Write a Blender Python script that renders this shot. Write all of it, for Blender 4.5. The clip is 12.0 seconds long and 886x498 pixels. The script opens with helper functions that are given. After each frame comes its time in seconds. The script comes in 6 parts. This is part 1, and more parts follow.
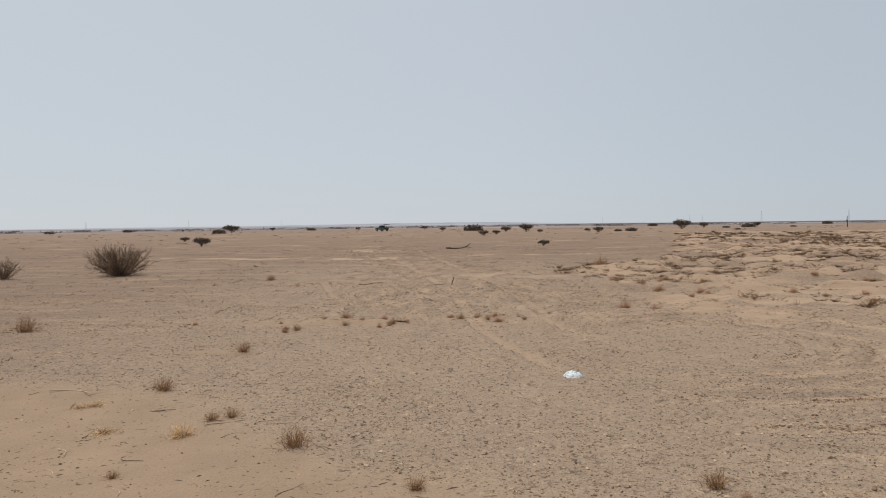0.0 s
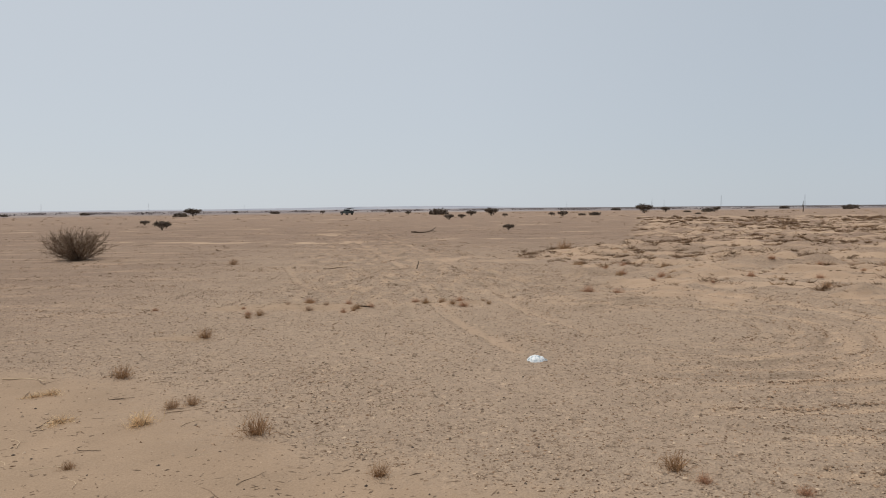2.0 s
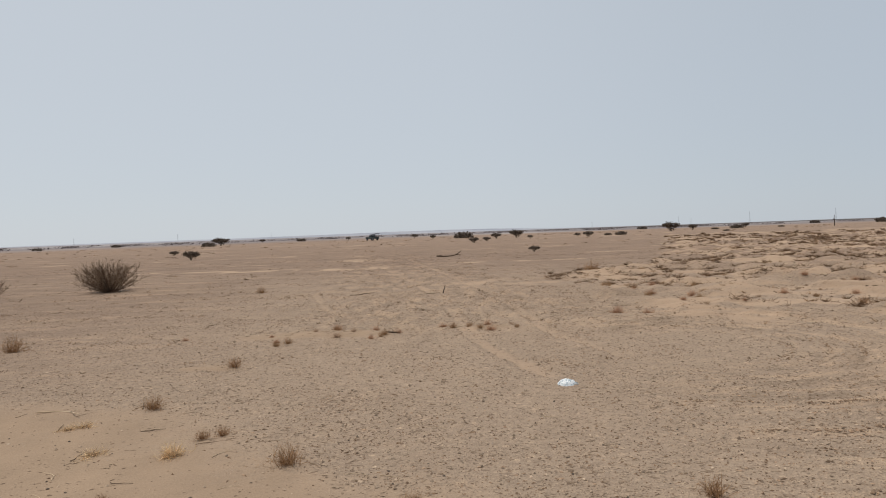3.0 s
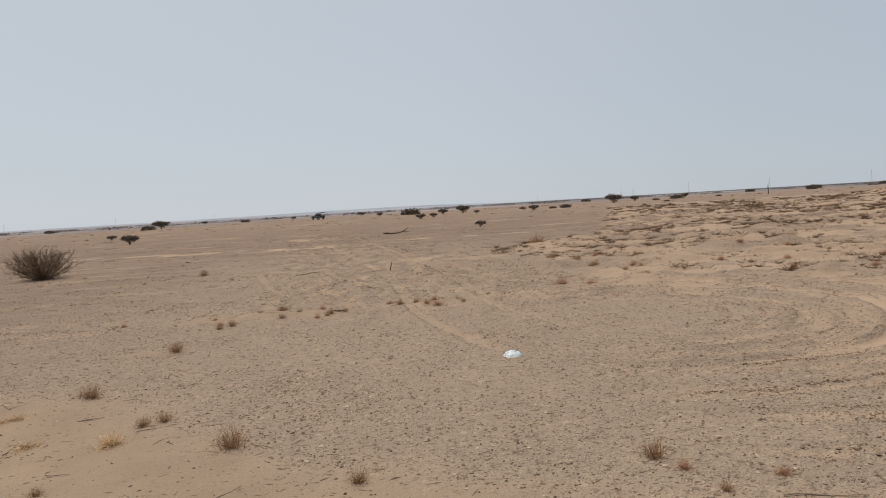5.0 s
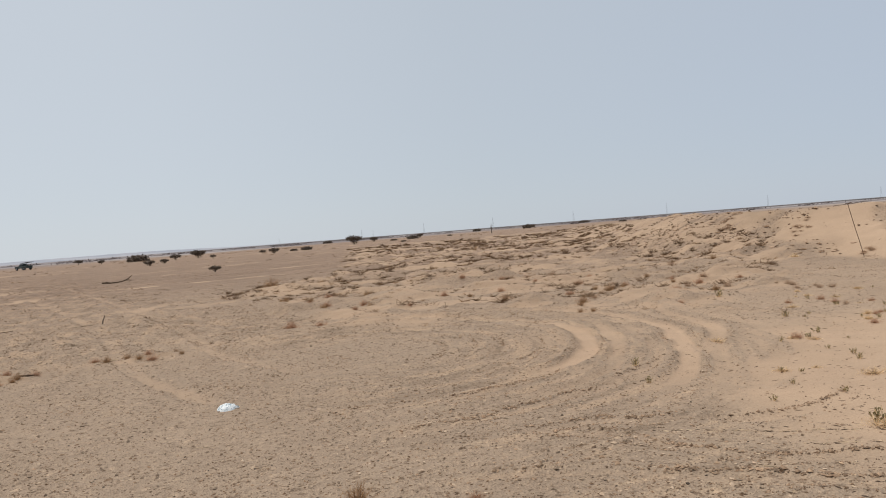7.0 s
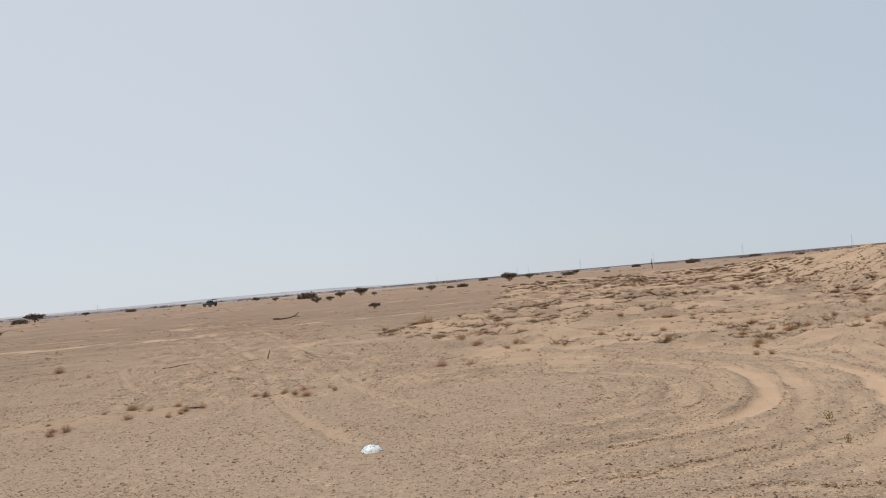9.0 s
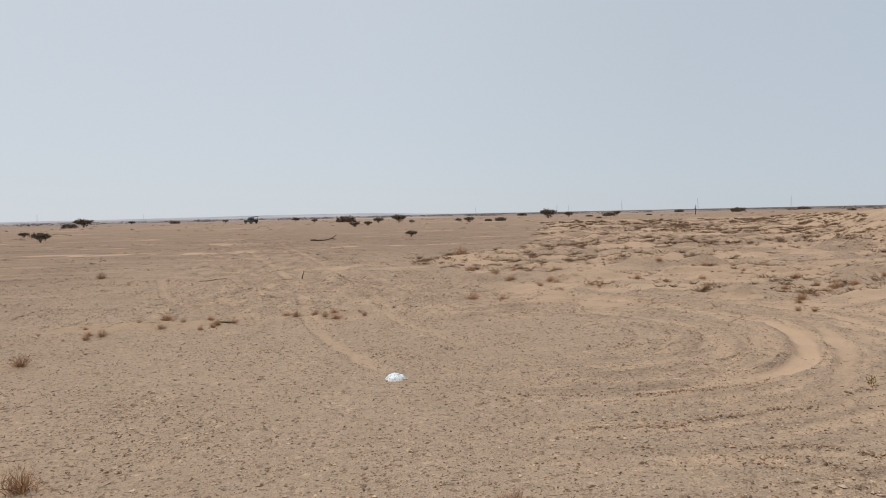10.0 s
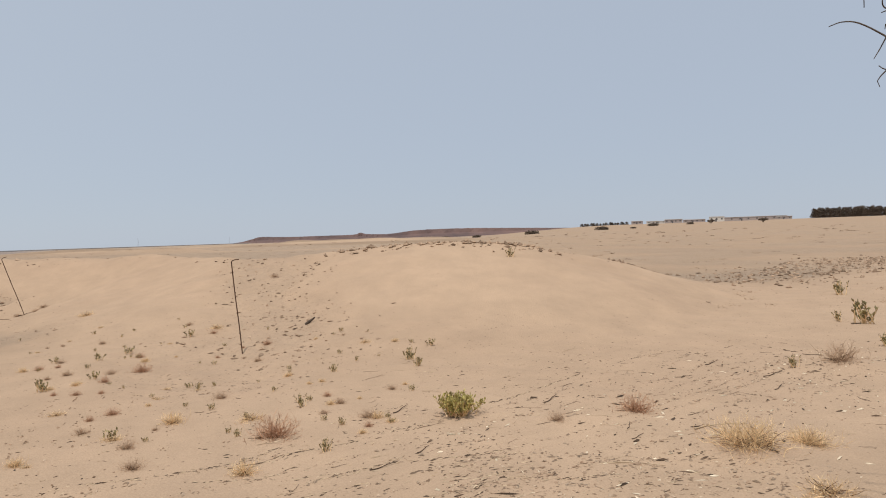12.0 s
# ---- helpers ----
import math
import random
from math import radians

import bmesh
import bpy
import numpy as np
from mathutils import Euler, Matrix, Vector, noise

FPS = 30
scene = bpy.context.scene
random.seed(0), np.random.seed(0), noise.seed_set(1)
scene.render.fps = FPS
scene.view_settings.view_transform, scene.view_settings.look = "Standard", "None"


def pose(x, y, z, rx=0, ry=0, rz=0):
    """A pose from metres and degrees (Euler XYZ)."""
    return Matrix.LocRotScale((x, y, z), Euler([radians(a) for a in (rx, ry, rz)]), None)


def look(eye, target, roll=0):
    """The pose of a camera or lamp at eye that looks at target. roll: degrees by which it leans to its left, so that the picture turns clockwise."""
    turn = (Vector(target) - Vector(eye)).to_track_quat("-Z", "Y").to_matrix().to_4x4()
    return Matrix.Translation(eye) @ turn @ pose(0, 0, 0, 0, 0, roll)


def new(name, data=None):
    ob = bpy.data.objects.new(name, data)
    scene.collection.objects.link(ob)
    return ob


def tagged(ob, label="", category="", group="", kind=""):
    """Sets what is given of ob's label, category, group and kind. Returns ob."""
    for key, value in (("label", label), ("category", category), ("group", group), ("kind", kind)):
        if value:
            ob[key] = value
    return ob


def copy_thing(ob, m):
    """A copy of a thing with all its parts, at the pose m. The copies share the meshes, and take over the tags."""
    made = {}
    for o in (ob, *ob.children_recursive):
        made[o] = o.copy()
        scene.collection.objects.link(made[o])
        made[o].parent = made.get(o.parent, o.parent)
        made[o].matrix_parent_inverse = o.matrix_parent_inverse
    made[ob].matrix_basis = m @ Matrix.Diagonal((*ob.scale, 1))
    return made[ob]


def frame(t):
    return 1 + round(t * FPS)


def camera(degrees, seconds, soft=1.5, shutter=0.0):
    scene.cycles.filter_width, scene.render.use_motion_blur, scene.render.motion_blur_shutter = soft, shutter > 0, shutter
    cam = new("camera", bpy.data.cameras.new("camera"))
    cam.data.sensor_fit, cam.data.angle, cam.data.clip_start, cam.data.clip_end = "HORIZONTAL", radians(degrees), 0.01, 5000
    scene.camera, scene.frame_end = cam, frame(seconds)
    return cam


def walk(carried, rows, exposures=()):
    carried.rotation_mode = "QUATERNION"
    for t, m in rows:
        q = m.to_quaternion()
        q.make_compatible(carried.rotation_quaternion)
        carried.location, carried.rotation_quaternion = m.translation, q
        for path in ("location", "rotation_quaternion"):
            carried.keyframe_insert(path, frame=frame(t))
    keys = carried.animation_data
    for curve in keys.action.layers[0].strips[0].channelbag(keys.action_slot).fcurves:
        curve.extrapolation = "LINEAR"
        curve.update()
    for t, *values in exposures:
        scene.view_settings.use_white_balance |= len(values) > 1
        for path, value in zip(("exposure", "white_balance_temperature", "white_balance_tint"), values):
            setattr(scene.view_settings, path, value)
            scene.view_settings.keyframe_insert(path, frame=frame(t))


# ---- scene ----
cam = camera(64.0, 12.0, soft=1.0)

# seconds, eye x y z, heading, pitch, roll in degrees
PATH = [
    (0.0, -0.000, -0.000, 1.606, 0.00, -1.94, -0.69),
    (0.5, 0.018, 0.009, 1.607, -1.15, -3.48, -0.19),
    (1.0, 0.024, 0.003, 1.606, 4.32, -5.48, 0.38),
    (1.5, 0.014, 0.006, 1.620, 2.48, -4.29, 0.94),
    (2.0, 0.012, 0.025, 1.619, 2.78, -3.28, -0.53),
    (2.5, 0.003, 0.032, 1.629, 2.47, -2.33, -1.09),
    (2.7, -0.001, 0.035, 1.633, 0.87, -1.33, -1.87),
    (4.3, 0.057, 0.129, 1.596, 1.63, -2.82, -3.13),
    (4.5, 0.038, 0.129, 1.600, 3.36, -4.08, -3.52),
    (4.6, 0.034, 0.123, 1.604, 3.61, -4.37, -3.11),
    (5.0, 0.049, 0.076, 1.615, 4.90, -3.42, -3.38),
    (5.5, 0.083, 0.004, 1.621, 15.99, -3.10, -1.54),
    (6.0, 0.135, 0.037, 1.623, 24.44, -2.42, -0.68),
    (6.5, 0.266, 0.066, 1.614, 27.71, -2.13, -2.92),
    (6.7, 0.313, 0.076, 1.606, 26.98, -1.79, -3.68),
    (8.3, 0.455, 0.361, 1.574, 20.22, -0.16, -3.63),
    (8.5, 0.489, 0.395, 1.569, 18.72, 0.45, -4.29),
    (9.0, 0.580, 0.478, 1.575, 13.39, 2.55, -4.98),
    (9.5, 0.642, 0.549, 1.569, 7.12, -0.39, -3.10),
    (10.0, 0.653, 0.671, 1.577, 10.00, -2.83, -1.22),
    (10.5, 0.693, 0.742, 1.590, 20.12, -1.15, -2.12),
    (11.0, 0.782, 0.691, 1.577, 41.61, -0.59, -1.73),
    (11.1, 0.798, 0.685, 1.575, 45.28, -0.81, -2.24),
    (11.3, 0.849, 0.666, 1.572, 60.38, -2.30, -2.20),
    (11.5, 0.885, 0.636, 1.582, 69.49, -2.32, -2.96),
    (11.6, 0.903, 0.604, 1.585, 73.51, -1.81, -3.15),
    (11.8, 0.926, 0.549, 1.583, 89.14, -1.36, -2.13),
    (12.0, 0.933, 0.511, 1.585, 98.24, -1.01, -1.83),
]


def aim(x, y, z, heading, pitch, roll):
    a, p = radians(heading), radians(pitch)
    return look((x, y, z), (x + math.sin(a) * math.cos(p), y + math.cos(a) * math.cos(p), z + math.sin(p)), roll)


walk(cam, [(t, aim(*row)) for t, *row in PATH], [(0.0, -0.14), (4.5, -0.15), (5.5, -0.2), (6.0, -0.19), (6.5, -0.12), (8.3, 0.0), (9.0, 0.03), (10.0, -0.04), (10.5, -0.03), (11.0, -0.13), (11.5, -0.06), (12.0, -0.06)])

# ---- world and sun ----
SUN_EL, SUN_AZ = radians(76), radians(-62)
world = bpy.data.worlds.new("desert_sky")
scene.world = world
world.use_nodes = True
wn, wl = world.node_tree.nodes, world.node_tree.links
sky = wn.new("ShaderNodeTexSky")
sky.sky_type, sky.sun_disc = "NISHITA", False
sky.sun_elevation, sky.sun_rotation = SUN_EL, SUN_AZ
sky.air_density, sky.dust_density, sky.ozone_density, sky.altitude = 1.0, 0.3, 1.0, 0
haze = wn.new("ShaderNodeHueSaturation")
haze.inputs["Saturation"].default_value = 0.8
wl.new(sky.outputs[0], haze.inputs["Color"])
dusty = wn.new("ShaderNodeMix")
dusty.data_type = "RGBA"
dusty.inputs[0].default_value = 0.88
# dust in the air, brighter towards the sun's side of the sky
way = wn.new("ShaderNodeTexCoord")
sunward = wn.new("ShaderNodeVectorMath")
sunward.operation = "DOT_PRODUCT"
wl.new(way.outputs["Generated"], sunward.inputs[0])
sunward.inputs[1].default_value = (math.sin(SUN_AZ) / 2, math.cos(SUN_AZ) / 2, 0)
centred = wn.new("ShaderNodeMath")
centred.inputs[1].default_value = 0.5
wl.new(sunward.outputs["Value"], centred.inputs[0])
dust = wn.new("ShaderNodeValToRGB")
while len(dust.color_ramp.elements) < 5:
    dust.color_ramp.elements.new(0.5)
for stop, p, c in zip(dust.color_ramp.elements, (0.0, 0.25, 0.5, 0.7, 1.0), ((0.475, 0.545, 0.655), (0.515, 0.585, 0.685), (0.562, 0.624, 0.695), (0.632, 0.69, 0.756), (0.67, 0.722, 0.78))):
    stop.position, stop.color = p, (*c, 1)
wl.new(centred.outputs[0], dust.inputs[0])
dense = wn.new("ShaderNodeVectorMath")
dense.operation = "SCALE"
dense.inputs["Scale"].default_value = 9.7
wl.new(dust.outputs[0], dense.inputs[0])
wl.new(dense.outputs[0], dusty.inputs[7])
wl.new(haze.outputs[0], dusty.inputs[6])
wl.new(dusty.outputs[2], wn["Background"].inputs["Color"])
wn["Background"].inputs["Strength"].default_value = 0.1

sun = new("sun", bpy.data.lights.new("sun", "SUN"))
sun.data.energy, sun.data.angle, sun.data.color = 3.3, radians(0.8), (1.0, 0.955, 0.885)
sun.matrix_world = look((math.sin(SUN_AZ) * math.cos(SUN_EL) * 50, math.cos(SUN_AZ) * math.cos(SUN_EL) * 50, math.sin(SUN_EL) * 50), (0, 0, 0))
scene.view_settings.exposure = 0.0

RNG = np.random.default_rng(7)


# ---- materials ----
def material(name, rough=0.9, metal=0.0):
    m = bpy.data.materials.new(name)
    m.use_nodes = True
    b = m.node_tree.nodes["Principled BSDF"]
    b.inputs["Roughness"].default_value, b.inputs["Metallic"].default_value = rough, metal
    b.inputs["Specular IOR Level"].default_value = 0.25
    return m, m.node_tree.nodes, m.node_tree.links, b


def noise_node(n, scale, detail=4.0, rough=0.6, vec=None, links=None):
    t = n.new("ShaderNodeTexNoise")
    t.inputs["Scale"].default_value, t.inputs["Detail"].default_value, t.inputs["Roughness"].default_value = scale, detail, rough
    if vec is not None:
        links.new(vec, t.inputs["Vector"])
    return t


def ramp(n, links, source, stops):
    r = n.new("ShaderNodeValToRGB")
    e = r.color_ramp.elements
    while len(e) < len(stops):
        e.new(0.5)
    for k, (p, c) in enumerate(stops):
        e[k].position, e[k].color = p, (*c, 1) if len(c) == 3 else c
    links.new(source, r.inputs[0])
    return r


def mix(n, links, fac, a, b, mode="MIX"):
    m = n.new("ShaderNodeMix")
    m.data_type, m.blend_type = "RGBA", mode
    for sock, v in ((m.inputs[0], fac), (m.inputs[6], a), (m.inputs[7], b)):
        if isinstance(v, (int, float)):
            sock.default_value = v
        elif isinstance(v, tuple):
            sock.default_value = (*v, 1)
        else:
            links.new(v, sock)
    return m.outputs[2]


def plain(name, colour, other, scale=6.0, rough=0.85, metal=0.0, island=0.0, bump=0.0):
    """Two tones mixed by fine noise; island: how far separate pieces differ in tone."""
    m, n, l, b = material(name, rough, metal)
    co = n.new("ShaderNodeTexCoord")
    a = noise_node(n, scale, 5, 0.65, co.outputs["Object"], l)
    f = ramp(n, l, a.outputs[0], [(0.35, (0, 0, 0)), (0.65, (1, 1, 1))])
    c = mix(n, l, f.outputs[0], colour, other)
    if island:
        g = n.new("ShaderNodeNewGeometry")
        r = ramp(n, l, g.outputs["Random Per Island"], [(0, (1 - island,) * 3), (1, (1 + island,) * 3)])
        c = mix(n, l, 1.0, c, r.outputs[0], "MULTIPLY")
    l.new(c, b.inputs["Base Color"])
    if bump:
        p = n.new("ShaderNodeBump")
        p.inputs["Strength"].default_value, p.inputs["Distance"].default_value = bump, 0.01
        l.new(a.outputs[0], p.inputs["Height"])
        l.new(p.outputs[0], b.inputs["Normal"])
    return m


def ground_material():
    m, n, l, b = material("desert_ground", 0.95)
    b.inputs["Specular IOR Level"].default_value = 0.1
    pos = n.new("ShaderNodeNewGeometry").outputs["Position"]

    def attr(name):
        a = n.new("ShaderNodeAttribute")
        a.attribute_name = name
        return a.outputs["Fac"]

    big, mid = noise_node(n, 0.22, 5, 0.6, pos, l), noise_node(n, 1.7, 6, 0.7, pos, l)
    fine, grit = noise_node(n, 11, 6, 0.8, pos, l), noise_node(n, 70, 3, 0.7, pos, l)
    stones = n.new("ShaderNodeTexVoronoi")
    stones.inputs["Scale"].default_value = 58
    l.new(pos, stones.inputs["Vector"])
    # gravel plain
    g0 = ramp(n, l, big.outputs[0], [(0.3, (0.328, 0.241, 0.173)), (0.7, (0.365, 0.270, 0.195))]).outputs[0]
    g1 = ramp(n, l, mid.outputs[0], [(0.3, (0.94, 0.93, 0.92)), (0.52, (1, 1, 1)), (0.72, (1.08, 1.06, 1.03))]).outputs[0]
    # fine gravel mottling, widened to paint in small shadows of the rough surface
    g2 = ramp(n, l, fine.outputs[0], [(0.3, (0.78, 0.77, 0.76)), (0.46, (0.98, 0.98, 0.98)), (0.56, (1.03, 1.03, 1.02)), (0.72, (1.2, 1.18, 1.15))]).outputs[0]
    gravel = mix(n, l, 1.0, mix(n, l, 1.0, g0, g1, "MULTIPLY"), g2, "MULTIPLY")
    sep = n.new("ShaderNodeSeparateColor")
    l.new(stones.outputs["Color"], sep.inputs[0])
    tone = ramp(n, l, sep.outputs[0], [(0.0, (0.5, 0.47, 0.45)), (0.06, (0.66, 0.63, 0.61)), (0.12, (1, 1, 1)), (0.90, (1.05, 1.05, 1.04)), (1.0, (1.35, 1.33, 1.3))]).outputs[0]
    patch = ramp(n, l, noise_node(n, 5.5, 6, 0.75, pos, l).outputs[0], [(0.30, (0.95, 0.945, 0.94)), (0.46, (1, 1, 1)), (0.54, (1, 1, 1)), (0.72, (1.06, 1.05, 1.04))]).outputs[0]
    gravel = mix(n, l, 1.0, gravel, patch, "MULTIPLY")
    sep2 = n.new("ShaderNodeSeparateColor")
    pebbles = n.new("ShaderNodeTexVoronoi")
    pebbles.inputs["Scale"].default_value = 24
    l.new(pos, pebbles.inputs["Vector"])
    l.new(pebbles.outputs["Color"], sep2.inputs[0])
    spot = ramp(n, l, sep2.outputs[0], [(0.0, (0.6, 0.57, 0.55)), (0.012, (0.75, 0.72, 0.7)), (0.025, (1, 1, 1)), (0.98, (1, 1, 1)), (1.0, (1.3, 1.28, 1.25))]).outputs[0]
    gravel = mix(n, l, 1.0, gravel, spot, "MULTIPLY")
    # turned-over lines of old wheel marks: rings about the turning place, lanes along the track
    def maths(op, a, k):
        q = n.new("ShaderNodeMath")
        q.operation = op
        l.new(a, q.inputs[0])
        if isinstance(k, float):
            q.inputs[1].default_value = k
        else:
            l.new(k, q.inputs[1])
        return q.outputs[0]

    def packed(a, c):
        q = n.new("ShaderNodeCombineXYZ")
        l.new(a, q.inputs[0])
        l.new(c, q.inputs[1])
        return q.outputs[0]

    xyz = n.new("ShaderNodeSeparateXYZ")
    l.new(pos, xyz.inputs[0])
    dx, dy = maths("SUBTRACT", xyz.outputs[0], 3.2), maths("SUBTRACT", xyz.outputs[1], 9.4)
    rho = maths("SQRT", maths("ADD", maths("MULTIPLY", dx, dx), maths("MULTIPLY", dy, dy)), 0.0)
    rings = noise_node(n, 3.6, 5, 0.68, packed(rho, maths("MULTIPLY", maths("ARCTAN2", dy, dx), 0.55)), l)
    lanes = noise_node(n, 2.6, 5, 0.68, packed(xyz.outputs[0], maths("MULTIPLY", xyz.outputs[1], 0.3)), l)
    # light and dark earth tones, also standing in for the weak bump's relief shading
    turned = [(0.36, (0.74, 0.73, 0.72)), (0.45, (0.95, 0.95, 0.95)), (0.53, (1, 1, 1)), (0.59, (1.24, 1.20, 1.14)), (0.66, (1.08, 1.06, 1.03))]
    ring_tone, lane_tone = ramp(n, l, rings.outputs[0], turned).outputs[0], ramp(n, l, lanes.outputs[0], turned).outputs[0]
    gravel = mix(n, l, attr("ring"), gravel, mix(n, l, 1.0, gravel, ring_tone, "MULTIPLY"))
    gravel = mix(n, l, attr("lane"), gravel, mix(n, l, 1.0, gravel, lane_tone, "MULTIPLY"))
    combed = noise_node(n, 1.1, 7, 0.72, packed(maths("MULTIPLY", xyz.outputs[0], 0.22), xyz.outputs[1]), l)
    comb_tone = ramp(n, l, combed.outputs[0], [(0.34, (0.80, 0.78, 0.78)), (0.46, (0.96, 0.95, 0.95)), (0.54, (1.02, 1.01, 1.0)), (0.62, (1.30, 1.26, 1.2))]).outputs[0]
    gravel = mix(n, l, attr("russet"), gravel, mix(n, l, 1.0, gravel, comb_tone, "MULTIPLY"))
    russet = mix(n, l, 1.0, gravel, (0.72, 0.69, 0.70), "MULTIPLY")
    gravel = mix(n, l, attr("russet"), gravel, russet)
    gravel = mix(n, l, 0.75, gravel, mix(n, l, 1.0, gravel, tone, "MULTIPLY"))
    # blown sand
    s0 = ramp(n, l, big.outputs[0], [(0.3, (0.279, 0.197, 0.133)), (0.7, (0.312, 0.223, 0.151))]).outputs[0]
    s1 = ramp(n, l, mid.outputs[0], [(0.25, (0.88, 0.88, 0.88)), (0.7, (1.06, 1.05, 1.04))]).outputs[0]
    s2 = ramp(n, l, grit.outputs[0], [(0.3, (0.86, 0.85, 0.84)), (0.6, (1.04, 1.04, 1.04))]).outputs[0]
    sand = mix(n, l, 1.0, mix(n, l, 1.0, s0, s1, "MULTIPLY"), s2, "MULTIPLY")
    litter = ramp(n, l, sep.outputs[1], [(0.0, (0.4, 0.38, 0.36)), (0.004, (0.45, 0.42, 0.4)), (0.008, (1, 1, 1))]).outputs[0]
    grit_amount = n.new("ShaderNodeMath")
    grit_amount.operation = "SUBTRACT"
    grit_amount.inputs[0].default_value = 1.0
    l.new(attr("clean"), grit_amount.inputs[1])
    sand = mix(n, l, grit_amount.outputs[0], sand, mix(n, l, 1.0, sand, litter, "MULTIPLY"))
    washed = mix(n, l, 1.0, sand, (1.47, 1.46, 1.48), "MULTIPLY")
    sand = mix(n, l, attr("pale"), sand, washed)
    # the sand cover breaks up along its edges
    edge = n.new("ShaderNodeMath")
    edge.operation = "MULTIPLY_ADD"
    l.new(fine.outputs[0], edge.inputs[0])
    edge.inputs[1].default_value = 0.9
    edge.inputs[2].default_value = -0.45
    total = n.new("ShaderNodeMath")
    l.new(attr("sand"), total.inputs[0])
    l.new(edge.outputs[0], total.inputs[1])
    # bare earth between the scrubland's little hummocks; its colour also paints their shadow lines
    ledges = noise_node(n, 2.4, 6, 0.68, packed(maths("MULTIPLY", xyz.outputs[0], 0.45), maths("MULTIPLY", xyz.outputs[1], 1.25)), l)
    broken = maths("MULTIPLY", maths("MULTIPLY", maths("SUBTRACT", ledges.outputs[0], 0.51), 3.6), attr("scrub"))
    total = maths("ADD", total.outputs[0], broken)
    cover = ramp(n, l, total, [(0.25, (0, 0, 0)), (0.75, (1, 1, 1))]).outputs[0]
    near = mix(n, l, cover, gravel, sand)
    # the far flats, stony and salt streaked, greyed by haze painted into their colour
    hazed_flats = ramp(n, l, noise_node(n, 0.004, 6, 0.7, pos, l).outputs[0], [(0.38, (0.145, 0.125, 0.125)), (0.5, (0.205, 0.175, 0.17)), (0.62, (0.36, 0.325, 0.305))]).outputs[0]
    l.new(mix(n, l, attr("far"), near, hazed_flats), b.inputs["Base Color"])
    h = n.new("ShaderNodeMath")
    h.operation = "MULTIPLY_ADD"
    l.new(fine.outputs[0], h.inputs[0])
    h.inputs[1].default_value = 1.4
    l.new(stones.outputs["Distance"], h.inputs[2])
    p = n.new("ShaderNodeBump")
    p.inputs["Distance"].default_value = 0.026
    weak = ramp(n, l, cover, [(0, (0.8,) * 3), (1, (0.30,) * 3)])
    l.new(weak.outputs[0], p.inputs["Strength"])
    h2 = n.new("ShaderNodeMath")
    h2.operation = "MULTIPLY_ADD"
    l.new(noise_node(n, 4.2, 3, 0.55, pos, l).outputs[0], h2.inputs[0])
    h2.inputs[1].default_value = 1.5
    l.new(h.outputs[0], h2.inputs[2])
    h3 = n.new("ShaderNodeMath")
    h3.operation = "MULTIPLY_ADD"
    l.new(maths("MULTIPLY", rings.outputs[0], attr("ring")), h3.inputs[0])
    h3.inputs[1].default_value = 3.5
    l.new(h2.outputs[0], h3.inputs[2])
    h4 = n.new("ShaderNodeMath")
    h4.operation = "MULTIPLY_ADD"
    l.new(maths("MULTIPLY", lanes.outputs[0], attr("lane")), h4.inputs[0])
    h4.inputs[1].default_value = 4.0
    l.new(h3.outputs[0], h4.inputs[2])
    l.new(h4.outputs[0], p.inputs["Height"])
    l.new(p.outputs[0], b.inputs["Normal"])
    return m


GROUND = ground_material()
TWIG = plain("dark_twig_bark", (0.055, 0.040, 0.030), (0.12, 0.088, 0.065), 20, 0.9, island=0.25)
BUSHWOOD = plain("grey_bush_bark", (0.135, 0.087, 0.056), (0.24, 0.16, 0.103), 20, 0.9, island=0.3)
DRYBROWN = plain("withered_brown_stems", (0.36, 0.235, 0.15), (0.50, 0.34, 0.22), 12, 0.85, island=0.35)
SCRUBWOOD = plain("brown_scrub", (0.105, 0.060, 0.034), (0.19, 0.112, 0.062), 8, 0.9, island=0.4)
SCRUBSTRAW = plain("faded_scrub_grass", (0.21, 0.125, 0.07), (0.33, 0.21, 0.12), 8, 0.9, island=0.4)
LEAF = plain("dusty_acacia_leaf", (0.14, 0.10, 0.06), (0.22, 0.155, 0.095), 9, 0.8, island=0.35)
FARLEAF = plain("dark_acacia_crown", (0.072, 0.052, 0.038), (0.125, 0.092, 0.066), 2, 0.85, island=0.4)
STRAW = plain("dry_straw", (0.64, 0.43, 0.225), (0.80, 0.58, 0.34), 12, 0.85, island=0.35)
RUST_STRAW = plain("reddish_dry_stems", (0.36, 0.19, 0.11), (0.52, 0.30, 0.18), 12, 0.85, island=0.35)
FRESH = plain("bright_fleshy_leaf", (0.28, 0.225, 0.06), (0.45, 0.37, 0.135), 14, 0.6, island=0.3)
GREEN = plain("fleshy_green_leaf", (0.165, 0.132, 0.056), (0.275, 0.215, 0.095), 14, 0.6, island=0.35)
STICK = plain("weathered_stick", (0.13, 0.085, 0.055), (0.30, 0.21, 0.14), 9, 0.9, island=0.3, bump=0.4)
STICK_DARK = plain("dark_dead_wood", (0.05, 0.032, 0.021), (0.12, 0.078, 0.05), 9, 0.9, island=0.3)
PALE_STICK = plain("bleached_stick", (0.38, 0.27, 0.17), (0.50, 0.38, 0.26), 9, 0.9, island=0.2)
STONE = plain("desert_pebble", (0.27, 0.19, 0.13), (0.39, 0.29, 0.205), 30, 0.9, island=0.4)
SCREE = plain("brown_scree", (0.235, 0.15, 0.095), (0.365, 0.26, 0.18), 30, 0.95, island=0.4)
